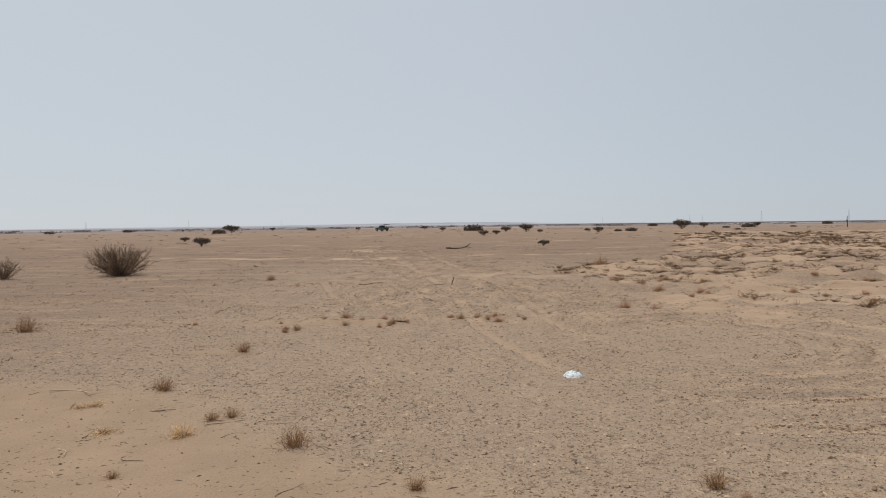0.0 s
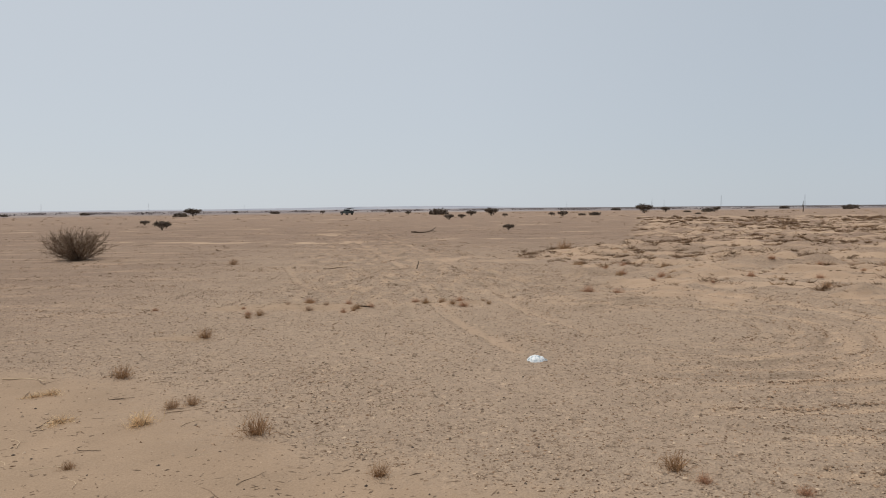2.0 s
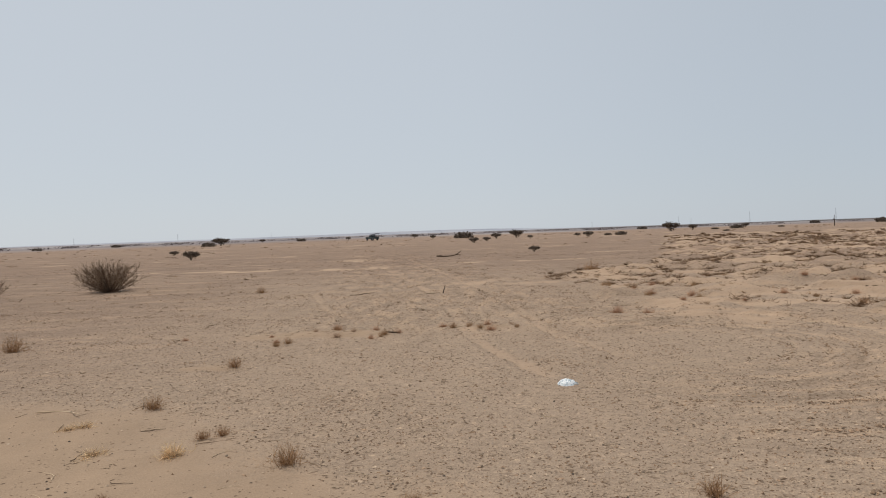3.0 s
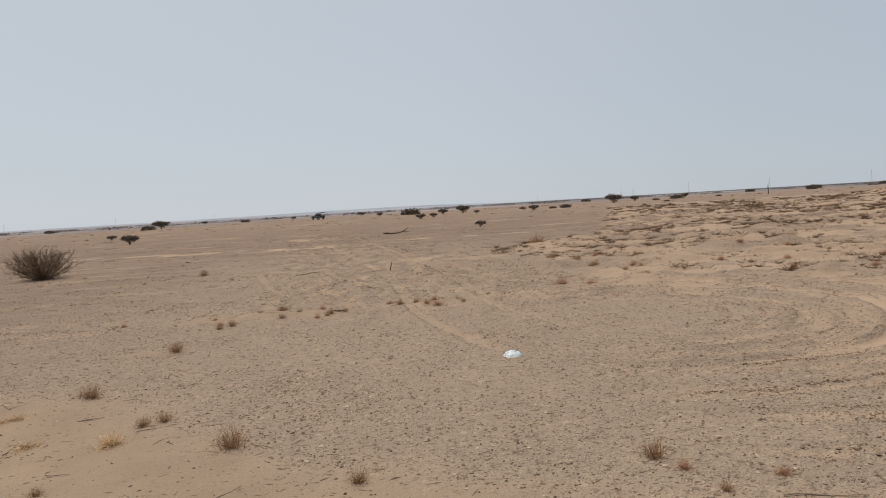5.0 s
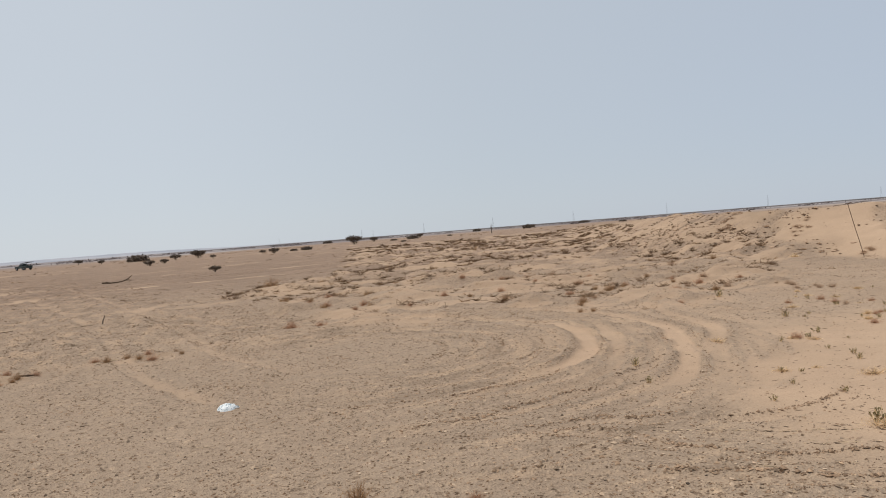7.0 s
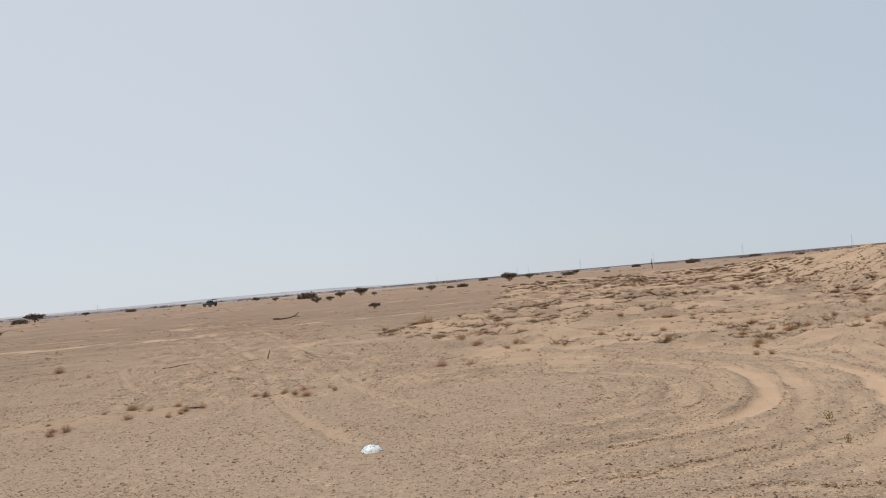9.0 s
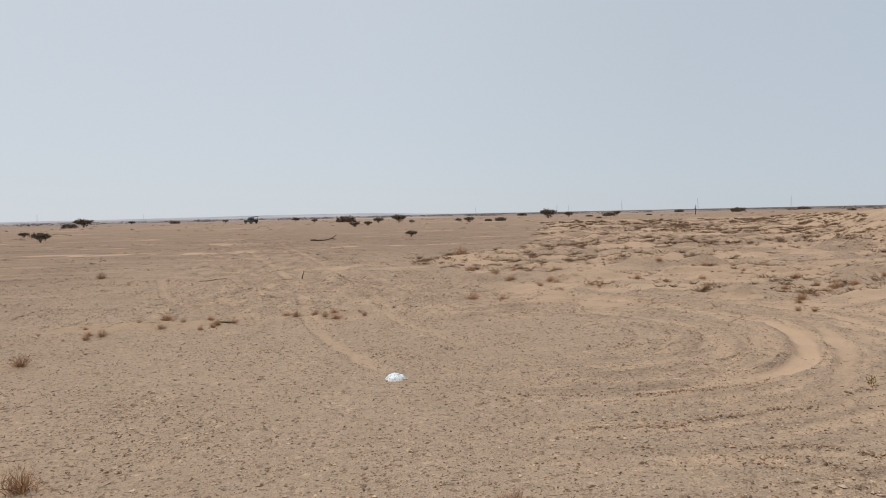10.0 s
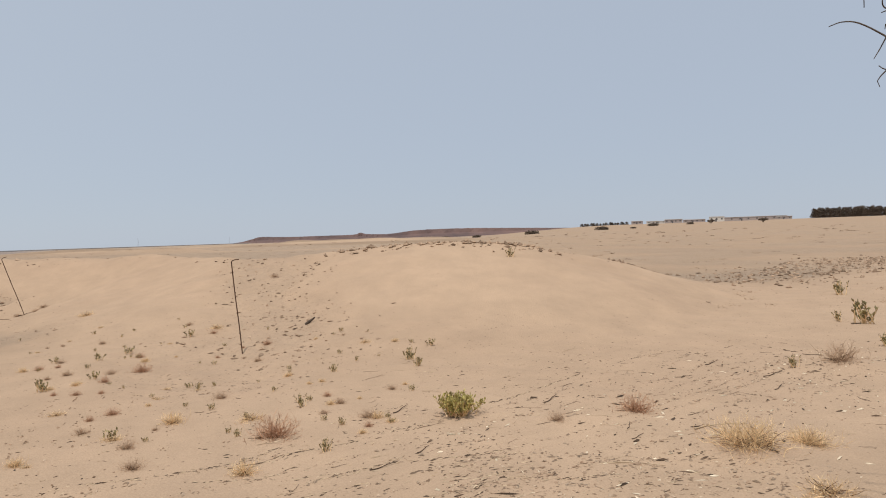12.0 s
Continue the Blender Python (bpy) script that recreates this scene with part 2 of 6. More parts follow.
CHIP = plain("brown_stone_chip", (0.115, 0.067, 0.038), (0.225, 0.14, 0.084), 30, 0.95, island=0.4)
CREAM = plain("bleached_bark", (0.50, 0.40, 0.28), (0.70, 0.58, 0.43), 30, 0.9, island=0.25)
CLOD = plain("earth_clod", (0.19, 0.118, 0.074), (0.35, 0.24, 0.155), 30, 0.95, island=0.4)
RUST = plain("rusty_iron", (0.075, 0.045, 0.032), (0.16, 0.085, 0.05), 25, 0.8, 0.4, bump=0.3)
STEEL = plain("galvanised_steel", (0.20, 0.205, 0.22), (0.30, 0.31, 0.33), 1, 0.6, 0.3)


# ---- ground shape ----
def grid_noise(x, y, size, seed):
    """Smooth value noise, 0 to 1, with cells of the given size."""
    u, v = x / size + seed * 17.3, y / size + seed * 9.1
    iu, iv = np.floor(u), np.floor(v)
    fu, fv = u - iu, v - iv
    fu, fv = fu * fu * (3 - 2 * fu), fv * fv * (3 - 2 * fv)

    def cell(a, b):
        s = np.sin(a * 127.1 + b * 311.7 + seed * 74.7) * 43758.5453
        return s - np.floor(s)

    return (cell(iu, iv) * (1 - fu) + cell(iu + 1, iv) * fu) * (1 - fv) + (cell(iu, iv + 1) * (1 - fu) + cell(iu + 1, iv + 1) * fu) * fv


def fbm(x, y, size, seed, octaves=4):
    total, amp, s = 0.0, 0.5, 0.0
    for k in range(octaves):
        total = total + amp * grid_noise(x, y, size / 2**k, seed + k)
        s += amp
        amp *= 0.5
    return total / s


def step(a, b, v):
    t = np.clip((v - a) / (b - a), 0, 1)
    return t * t * (3 - 2 * t)


def along(x, y, pts):
    """Distance to a line of points, which side (positive to its left), and the weights of its extra columns there."""
    best = np.full(x.shape, 1e9)
    side = np.zeros(x.shape)
    extra = [np.zeros(x.shape) for _ in pts[0][2:]]
    for p, q in zip(pts, pts[1:]):
        ax, ay, bx, by = p[0], p[1], q[0], q[1]
        dx, dy = bx - ax, by - ay
        t = np.clip(((x - ax) * dx + (y - ay) * dy) / (dx * dx + dy * dy), 0, 1)
        d = np.hypot(x - ax - t * dx, y - ay - t * dy)
        near = d < best
        best = np.where(near, d, best)
        side = np.where(near, np.sign(dx * (y - ay) - dy * (x - ax)), side)
        for k in range(len(extra)):
            extra[k] = np.where(near, p[2 + k] * (1 - t) + q[2 + k] * t, extra[k])
    return best, side, extra


def smooth_line(pts, n=6):
    """A curve through the points (Catmull-Rom)."""
    p = [np.array(q, float) for q in pts]
    p = [2 * p[0] - p[1], *p, 2 * p[-1] - p[-2]]
    out = []
    for k in range(1, len(p) - 2):
        for i in range(n):
            t = i / n
            out.append(0.5 * (2 * p[k] + (p[k + 1] - p[k - 1]) * t + (2 * p[k - 1] - 5 * p[k] + 4 * p[k + 1] - p[k + 2]) * t**2
                              + (3 * p[k] - p[k - 1] - 3 * p[k + 1] + p[k + 2]) * t**3))
    return [tuple(q) for q in out] + [tuple(p[-2])]


def inside(x, y, poly, soft):
    """1 inside the outline, 0 outside, over a soft edge."""
    d = along(x, y, poly + poly[:1])[0]
    odd = np.zeros(x.shape, bool)
    for (ax, ay), (bx, by) in zip(poly, poly[1:] + poly[:1]):
        if ay != by:
            odd ^= ((ay > y) != (by > y)) & (x < (bx - ax) * (y - ay) / (by - ay) + ax)
    return step(-soft, soft, np.where(odd, d, -d))


# crest of the sand bank: x, y, height, width of its front slope
BANK = smooth_line([(55, 72, 0.8, 5), (42.5, 49, 1.12, 5), (25.8, 25.8, 1.40, 5), (22.9, 18.1, 1.38, 4.3), (23.8, 15.2, 1.44, 4.0), (23.6, 11.9, 1.40, 3.8), (22.7, 8, 1.31, 3.0),
                    (21.8, 5.7, 1.33, 3.4), (20.5, 4.3, 1.2, 4.6), (18.4, 2.1, 1.28, 5.4), (17.4, 0.5, 1.3, 5.6),
                    (16.8, -1.1, 1.38, 6.2), (16.6, -2.5, 1.39, 6.2), (16.8, -4, 1.22, 4.8), (17.5, -5.8, 0.95, 3.2), (18.2, -6.8, 0.72, 2.6), (20.7, -9, 0.04, 2)], 3)
# wheel ruts: a line with the freshness at each point, and the half-width
RUTS = []
RUTS.append((smooth_line([(3.4, 13.2, 0.25), (4.9, 12.7, 0.6), (6.0, 11.8, 0.9), (6.5, 11.05, 1), (6.68, 10.4, 1), (6.72, 9.65, 1), (6.68, 9.03, 1), (6.47, 8.44, 1), (6.12, 7.84, 1), (5.73, 7.33, 1), (5.38, 7.0, 1),
                          (5.06, 6.78, 1), (4.76, 6.66, 0.85), (4.43, 6.54, 0.5), (4.1, 6.45, 0.15)]), 0.15))
RUTS.append((smooth_line([(6.9, 11.6, 0.4), (7.4, 10.4, 0.6), (7.35, 9.5, 0.7), (6.9, 8.55, 0.75), (6.52, 7.85, 0.7), (6.1, 7.22, 0.7), (5.65, 6.68, 0.6), (5.25, 6.28, 0.4), (4.9, 6.0, 0.2), (4.6, 5.85, 0.05)]), 0.11))
RUTS.append((smooth_line([(5.6, 13.3, 0.4), (6.8, 12.2, 0.7), (7.6, 11.0, 0.9), (7.88, 9.9, 1), (7.88, 9.35, 1), (7.7, 8.45, 1), (7.45, 7.75, 1), (7.12, 7.27, 0.95), (6.71, 6.68, 1), (6.2, 6.1, 0.9), (5.73, 5.66, 0.9), (5.3, 5.33, 0.7), (4.9, 5.1, 0.4), (4.5, 4.9, 0.05)]), 0.15))
RUTS.append((smooth_line([(8.6, 10.4, 0.6), (8.7, 9.6, 0.8), (8.36, 8.4, 0.9), (7.97, 7.45, 0.8), (7.55, 6.95, 0.7), (6.97, 6.49, 0.7), (6.4, 5.85, 0.65), (5.86, 5.3, 0.5), (5.4, 4.92, 0.35), (5.05, 4.65, 0.1)]), 0.13))
RUTS.append((smooth_line([(9.0, 10.4, 0.4), (9.25, 9.6, 0.7), (9.4, 8.45, 0.9), (9.45, 7.75, 0.8), (9.46, 7.25, 0.6), (9.2, 6.6, 0.15)]), 0.09))
RUTS.append((smooth_line([(10.2, 9.4, 0.2), (9.8, 8.2, 0.3), (9.3, 7.2, 0.3), (8.6, 6.1, 0.15), (7.6, 5, 0)]), 0.09))
RUTS.append((smooth_line([(1.25, 7.9, 0.5), (1.0, 8.8, 0.62), (0.68, 10.15, 0.55), (0.5, 12, 0.5), (0.4, 14.1, 0.6), (0.06, 17.9, 0.65), (-0.7, 23.5, 0.7), (-2.2, 33, 0.7), (-4.8, 49, 0.6), (-12, 90, 0.3)]), 0.13))
RUTS.append((smooth_line([(2.6, 8.4, 0.3), (1.85, 11.0, 0.65), (1.75, 13.8, 0.6), (1.45, 18.4, 0.6), (0.65, 25.7, 0.65), (-0.9, 39, 0.65), (-3, 55, 0.5), (-10.5, 90, 0.3)]), 0.12))
RUTS.append((smooth_line([(-1.2, 11, 0.1), (-0.6, 16, 0.3), (0.6, 21, 0.3), (3, 26, 0.2), (7, 31, 0.1)]), 0.1))
RUTS.append((smooth_line([(8, 4.2, 0.1), (5, 3.6, 0.2), (2.5, 4.6, 0.2), (1.8, 7.0, 0.2), (2.6, 10, 0.25), (4.2, 13.5, 0.2)]), 0.1))
RUTS.append((smooth_line([(9, 3.2, 0.1), (5.5, 2.6, 0.2), (2, 3.9, 0.2), (0.8, 6.6, 0.15), (1.4, 10.5, 0.25), (3, 15, 0.2), (3.4, 20, 0.2)]), 0.1))
RUTS.append((smooth_line([(-2.5, 14, 0.2), (-1.2, 18, 0.3), (-0.9, 24, 0.35), (-3, 34, 0.35), (-7.5, 50, 0.3)]), 0.12))
RUTS.append((smooth_line([(-3.6, 21.5, 0.2), (-3.27, 19.6, 0.5), (-2.55, 16.4, 0.6), (-1.99, 14.6, 0.6), (-1.2, 13.5, 0.55), (-0.33, 13.1, 0.45), (0.7, 13.3, 0.3)]), 0.11))
RUTS.append((smooth_line([(-1.9, 22.0, 0.2), (-1.38, 19.1, 0.5), (-0.65, 16.0, 0.6), (0.35, 15.2, 0.6), (1.53, 16.1, 0.55), (3.3, 18.7, 0.5), (5.2, 20.2, 0.3)]), 0.11))
RUTS.append((smooth_line([(1.4, 18.5, 0.3), (1.99, 16.7, 0.5), (2.79, 15.3, 0.6), (3.9, 16.2, 0.6), (4.9, 19.2, 0.5), (5.1, 23.5, 0.3)]), 0.11))
# older wheel marks that show as broken lines of clods
OLD_TRACKS = [[(4.76, 6.5), (4.25, 6.28), (3.85, 6.22), (3.5, 6.19), (3.15, 6.18), (2.9, 6.2), (2.55, 6.28), (2.2, 6.45)], [(4.95, 5.8), (4.55, 5.56), (4.1, 5.49), (3.63, 5.4), (3.2, 5.33), (2.8, 5.3), (2.3, 5.4)],
              [(6.2, 4.1), (5.4, 3.85), (4.76, 3.95), (4.4, 4.3), (4.06, 4.42), (3.74, 4.65), (3.2, 4.75)], [(5.6, 2.75), (4.81, 2.78), (4.54, 2.98), (4.11, 3.2), (3.9, 3.5), (3.76, 3.8), (3.72, 4.2), (3.3, 4.6)],
              [(4.9, 2.4), (4.39, 2.51), (4.09, 2.72), (3.82, 3.05), (3.51, 3.3), (3.1, 3.75), (2.5, 4.1)]]
for squeeze, start, stop in ((0.80, 7, 15), (0.62, 0, 9), (0.5, 6, 14), (0.36, 2, 13), (1.32, 8, 14)):
    OLD_TRACKS.append([(3.4 + (p[0] - 3.4) * squeeze, 9.2 + (p[1] - 9.2) * squeeze) for p in RUTS[0][0][start * 6:stop * 6:6]])
SCRUBLAND = [(3.9, 25.2), (3.6, 23.2), (4.9, 18.2), (3.7, 13), (5, 12.4), (6.8, 12.2), (7.9, 10.1), (9.2, 8.8), (13, 10.7), (20, 16), (40, 46), (75, 110), (36, 110), (15, 46), (9, 30)]
DRIFT_WEST = [(-9, 7.2), (-3.5, 7.5), (-2.6, 7), (-0.94, 5.1), (-0.26, 4.6), (0.4, 4.1), (1.4, 3.7), (2.7, 3.55), (3.1, 2), (2, 1), (-9, 1)]
DRIFT_EAST = [(3.7, -1), (4.1, 2.0), (4.6, 3.2), (5.3, 4.2), (6.3, 5.4), (7.4, 6.9), (9.2, 7), (10.3, 5.9), (14, 6.6), (18, 10), (20, 15), (26, 26), (45, 46), (60, 40), (26, -6), (21.8, -9), (20, -10.7),
              (20.5, -13), (28, -23), (18, -28), (4, -9), (4.2, -2.5)]


# stony gullies down the bank: from, to, half-width, how bare of sand
GULLIES = [(22.9, 18.1, 20.4, 17.2, 0.5, 0.6), (23.8, 14.6, 21.8, 13.6, 0.5, 0.6), (23.6, 11.6, 18.8, 9.6, 1.0, 0.95), (26, 25, 21, 19, 0.6, 0.4), (18.9, 2.6, 12.0, 1.5, 1.1, 0.36), (13, 3.4, 9.5, 2.2, 0.9, 0.3)]


def bank_shape(x, y):
    d, side, (h, w) = along(x, y, BANK)
    d = d + 0.7 * (fbm(x, y, 2.4, 31) - 0.5) * step(0.3, 2, d)
    front = h * (1 - np.clip((np.sqrt(d * d + 0.2) - 0.45) / w, 0, 1)) ** 1.35
    back = h * (1 - 0.9 * step(-0.4, 3.6, d)) * (1 - step(5, 11, d)) * 1.03
    return np.where(side < 0, front, back), d, side, w


def furrows(x, y):
    """Old wheel marks: rings about the turning place, and lanes along the track to the north. 0 to 1, high in the hollows."""
    rho, th = np.hypot(x - 3.2, y - 9.4), np.arctan2(y - 9.4, x - 3.2)
    ring = fbm(rho, th * 0.9 + 7, 0.32, 151, 3)
    m1 = step(0.8, 2.2, rho) * step(7.5, 5.0, rho) * step(1.6, 3.4, x)
    lane_x = x - 0.9 + 0.07 * np.maximum(0, y - 9) ** 1.12
    lane = fbm(lane_x + 0.25 * np.sin(y * 0.35), y * 0.09, 0.6, 161, 3)
    m2 = step(4.5, 1.5, np.abs(lane_x)) * step(9, 14, y) * step(110, 60, y)
    arc = fbm(np.hypot(x + 9, y - 4), np.arctan2(y - 4, x + 9) * 1.6, 0.6, 171, 3)
    m3 = step(6, 9, y) * step(40, 20, y) * (1 - m1) * 0.7
    return np.maximum(np.maximum(ring * m1, lane * m2), arc * m3), np.maximum(np.maximum(m1, m2), m3), m1, m2


def terrain(x, y):
    """Height of the ground, and how sandy, how clean and how far it is."""
    r = np.hypot(x, y)
    wx, wy = x + 2.6 * (fbm(x, y, 2.2, 3) - 0.5), y + 2.6 * (fbm(x, y, 2.2, 5) - 0.5)
    scrub = inside(wx, wy, SCRUBLAND, 0.8)
    drift = np.maximum(inside(0.65 * x + 0.35 * wx, 0.65 * y + 0.35 * wy, DRIFT_WEST, 1.0) * (0.62 + 0.5 * fbm(x, y, 0.8, 7, 3)), inside(wx, wy, DRIFT_EAST, 1.3))
    bank, d, side, w = bank_shape(x, y)
    z = 0.05 * (fbm(x, y, 9, 1) - 0.5) + 0.03 * (fbm(x, y, 1.1, 2, 3) - 0.5) * step(900, 30, r) + 0.045 * (fbm(x, y, 0.4, 4, 2) - 0.5) * step(0.3, 0.55, fbm(x, y, 3.0, 6, 2)) * step(40, 18, r)
    mounds = np.maximum(0, fbm(x * 0.55, y * 1.3, 0.8, 11, 3) - 0.46) * 0.62 + np.maximum(0, fbm(x, y, 6, 13, 2) - 0.5) * 0.15
    z = z + mounds * scrub * step(8, 15, r)
    # stony gullies in the face of the bank
    gully = np.zeros(x.shape)
    for ax, ay, bx, by, wide, bare in GULLIES:
        k = np.abs(x - (ax + bx) / 2) + np.abs(y - (ay + by) / 2) < 14
        gully[k] = np.maximum(gully[k], bare * step(wide * 1.25, wide * 0.3, along(x[k], y[k], [(ax, ay), (bx, by)])[0] + 1.5 * (fbm(x[k], y[k], 1.1, 21, 4) - 0.5)))
    z = z + bank - gully * 0.30 * (0.3 + 1.2 * fbm(x, y, 0.6, 23, 3)) + (0.10 * (fbm(x, y, 1.6, 24, 3) - 0.5) + 0.22 * (fbm(x, y, 4.0, 25, 3) - 0.5)) * step(0.05, 0.5, bank)
    # outer low dunes and the rise of the plain to the south-east
    az = np.degrees(np.arctan2(x, y))
    dunes = np.maximum(0, fbm(x, y * 0.6, 42, 41, 3) - 0.5) * 4.5 * step(70, 130, r) * step(60, 75, az) * step(112, 98, az) * step(400, 180, r)
    for line, tall, wide in (([(178.7, 22), (180, 6.3), (180, -9.4)], 1.3, 9), ([(280, 15), (281, -8), (278, -34)], 1.9, 14), ([(120, 70), (118, 48), (130, 30)], 0.9, 8), ([(90, 33), (95, 22), (92, 12)], 0.5, 5)):
        k = (r > 60) & (r < 400) & (az > 50) & (az < 110)
        d2 = along(x[k], y[k], line)[0]
        dunes[k] = np.maximum(dunes[k], tall * np.exp(-((d2 / wide) ** 2)) * (0.7 + 0.6 * fbm(x[k], y[k], 11, 43, 2)))
    z = z + dunes
    z = z + 7.0 * step(98, 112, az) * step(30, 700, r) ** 1.2
    z = z + 0.25 * (fbm(x, y, 60, 51, 3) - 0.5) * step(25, 80, r)
    sand = np.maximum(scrub * (0.12 + 0.85 * step(0.40, 0.60, fbm(x * 0.45, y * 1.3, 1.2, 61, 4))), drift)
    sand = np.maximum(sand, step(0.1, 0.5, bank) * 1.0 * (side < 0))
    sand = sand * (1 - gully)
    sand = sand * (1 - 0.85 * step(1.0, 2.6, d) * (side > 0) * (d < 80) * step(-7.0, -5.0, y))
    sand = np.maximum(sand, step(0.25, 0.8, dunes) * 0.9)
    streak = step(0.60, 0.72, fbm(x * 0.45, y, 2.0, 71, 4)) * step(7, 13, r) * (0.42 - 0.15 * step(20, 60, r))
    strip = step(0.62, 0.70, fbm(x * 0.22, y, 1.9, 72, 4)) * step(0.4, 0.55, fbm(x, y, 1.2, 74, 3)) * step(17, 24, r) * step(420, 120, r) * step(80, 55, az)
    streak = np.maximum(streak, strip * 0.8)
    sand = np.maximum(sand, streak * (1 - step(0.1, 0.4, bank)))
    beyond = step(97, 104, az) * step(22, 32, r)
    sand = np.maximum(sand, beyond * (0.48 + 0.45 * step(0.42, 0.62, fbm(x * 0.5, y * 0.5, 3.0, 78, 4))))
    rutted = step(1.25, 0.55, np.hypot((x - 6.7) / 3.3, (y - 6.2) / 3.8) + 0.5 * (fbm(x, y, 1.2, 69, 3) - 0.5))
    hollow_sand = step(1.2, 0.5, np.hypot((x - 13.5) / 7.5, (y - 9.5) / 5.5) + 0.4 * (fbm(x, y, 1.8, 68, 3) - 0.5))
    sand = np.maximum(sand, np.maximum(0.52 * rutted, 0.44 * hollow_sand))
    small = step(0.60, 0.75, fbm(x, y, 1.6, 73, 3)) * 0.16
    sand = np.maximum(sand, small)
    stony = step(0.5, 0.62, fbm(x, y, 3.6, 75, 3)) * step(0.0, 0.12, 0.12 - bank) * drift * step(11, 15, r) * step(2, 5, y)
    sand = sand * (1 - 0.25 * stony) * (1 - 0.3 * step(13, 20, y) * step(0.1, 0.4, bank) * step(0.4, 0.6, fbm(x, y, 2.4, 77, 3)))
    clean = np.clip(step(0.12, 0.5, bank) * (1 - gully), 0, 1)
    old, zone, ring, lane = furrows(x, y)
    hollow, brow = step(0.55, 0.68, old), step(0.40, 0.47, old) * step(0.56, 0.5, old) * zone
    z = z - 0.022 * hollow * (1 - scrub) + 0.014 * brow * step(60, 30, r)
    sand = np.maximum(sand, (0.36 - 0.12 * step(14, 7, r)) * hollow * (1 - bank)) * (1 - 0.35 * brow)
    worn = np.zeros(x.shape)
    for line, half in RUTS + [([(*p, 0.42) for p in smooth_line(track, 4)], 0.085) for track in OLD_TRACKS]:
        lo = np.min([p[:2] for p in line], 0) - 1
        hi = np.max([p[:2] for p in line], 0) + 1
        k = np.nonzero((x > lo[0]) & (x < hi[0]) & (y > lo[1]) & (y < hi[1]))[0]
        if not len(k):
            continue
        dd, _, (fresh,) = along(x[k], y[k], line)
        dd = dd + 0.05 * (grid_noise(x[k], y[k], 0.35, 81) - 0.5)
        hw = half * (1 + 0.012 * np.maximum(0, r[k] - 12))
        strength = fresh * (0.72 + 0.28 * step(0.3, 0.6, grid_noise(x[k], y[k], 1.8, 83)))
        rut = step(hw * 1.15, hw * 0.6, dd) * strength
        lip = np.exp(-((dd - hw * 1.55) / (hw * 0.4)) ** 2) * strength
        z[k] += -0.035 * rut + 0.022 * lip * (0.5 + grid_noise(x[k], y[k], 0.25, 84))
        sand[k] = np.maximum(sand[k] * (1 - 0.5 * lip), rut * np.where(y[k] > 10.5, 0.72, 0.95))
        clean[k] = np.maximum(clean[k], rut * 0.8)
        worn[k] = np.maximum(worn[k], rut)
    far = step(230, 430, r + 200 * (fbm(x, y, 130, 91, 3) - 0.5)) * step(80, 58, az)
    pale = np.clip(np.maximum(inside(wx, wy, DRIFT_EAST, 2.0) * 0.85, clean), 0, 1) * step(21, 12, y)
    pale = np.maximum(np.maximum(pale, 0.5 * scrub), 0.6 * strip)
    pale = np.maximum(pale, np.maximum(0.5 * beyond, 0.5 * np.maximum(rutted, hollow_sand)))
    pale = np.maximum(pale, 0.8 * worn * step(60, 25, r))
    shelf = step(0.46, 0.56, fbm(x, y * 0.3, 16, 45, 3)) * step(95, 150, r) * step(900, 400, r) * step(62, 72, az) * step(104, 92, az)
    sand, pale = np.maximum(sand, shelf), np.maximum(pale, shelf)
    # low sand tails behind the little scrub patches on the gravel
    for mx, my, rx, ry in ((-2.19, 11.61, 1.5, 0.45), (-1.42, 11.6, 0.8, 0.5), (-2.82, 8.88, 0.5, 0.14), (0.81, 11.91, 0.6, 0.3)):
        tail = step(1.2, 0.5, np.hypot((x - mx) / rx, (y - my) / ry) + 0.5 * (fbm(x, y, 0.5, 79, 2) - 0.5))
        sand, z = np.maximum(sand, 0.9 * tail), z + 0.03 * tail
    for mx, my, tall, wide in ((5.5, -2.45, 0.07, 0.34), (4.75, -2.4, 0.06, 0.4), (8.1, -4.9, 0.08, 0.5), (6.75, 1.1, 0.03, 0.25), (-1.09, 5.05, 0.025, 0.18)):
        z = z + tall * np.exp(-((x - mx) ** 2 + (y - my) ** 2) / wide**2)
    russet = np.maximum(step(9, 45, r) * step(70, 42, az), 0.8 * step(-1, -9, x) * step(6.5, 10, r))
    ring, lane = ring * (1 - scrub) * (1 - drift), lane * (1 - scrub)
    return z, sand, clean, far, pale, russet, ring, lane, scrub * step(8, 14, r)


def axis(lo, hi, fine, grow_lo, grow_hi, reach):
    mid = list(np.arange(lo, hi, fine))
    out, s, v = [], fine, hi
    while v < reach:
        out.append(v)
        s *= 1 + grow_hi
        v += s
    out.append(reach)
    neg, s, v = [], fine, lo
    while v > -reach:
        s *= 1 + grow_lo
        v -= s
        neg.append(max(v, -reach))
    return np.array(neg[::-1] + mid + out)


def mesh_from(name, verts, faces, mat, smooth=False):
    me = bpy.data.meshes.new(name)
    me.from_pydata([tuple(v) for v in verts], [], faces)
    me.materials.append(mat)
    if smooth:
        me.polygons.foreach_set("use_smooth", [True] * len(me.polygons))
    me.update()
    return me


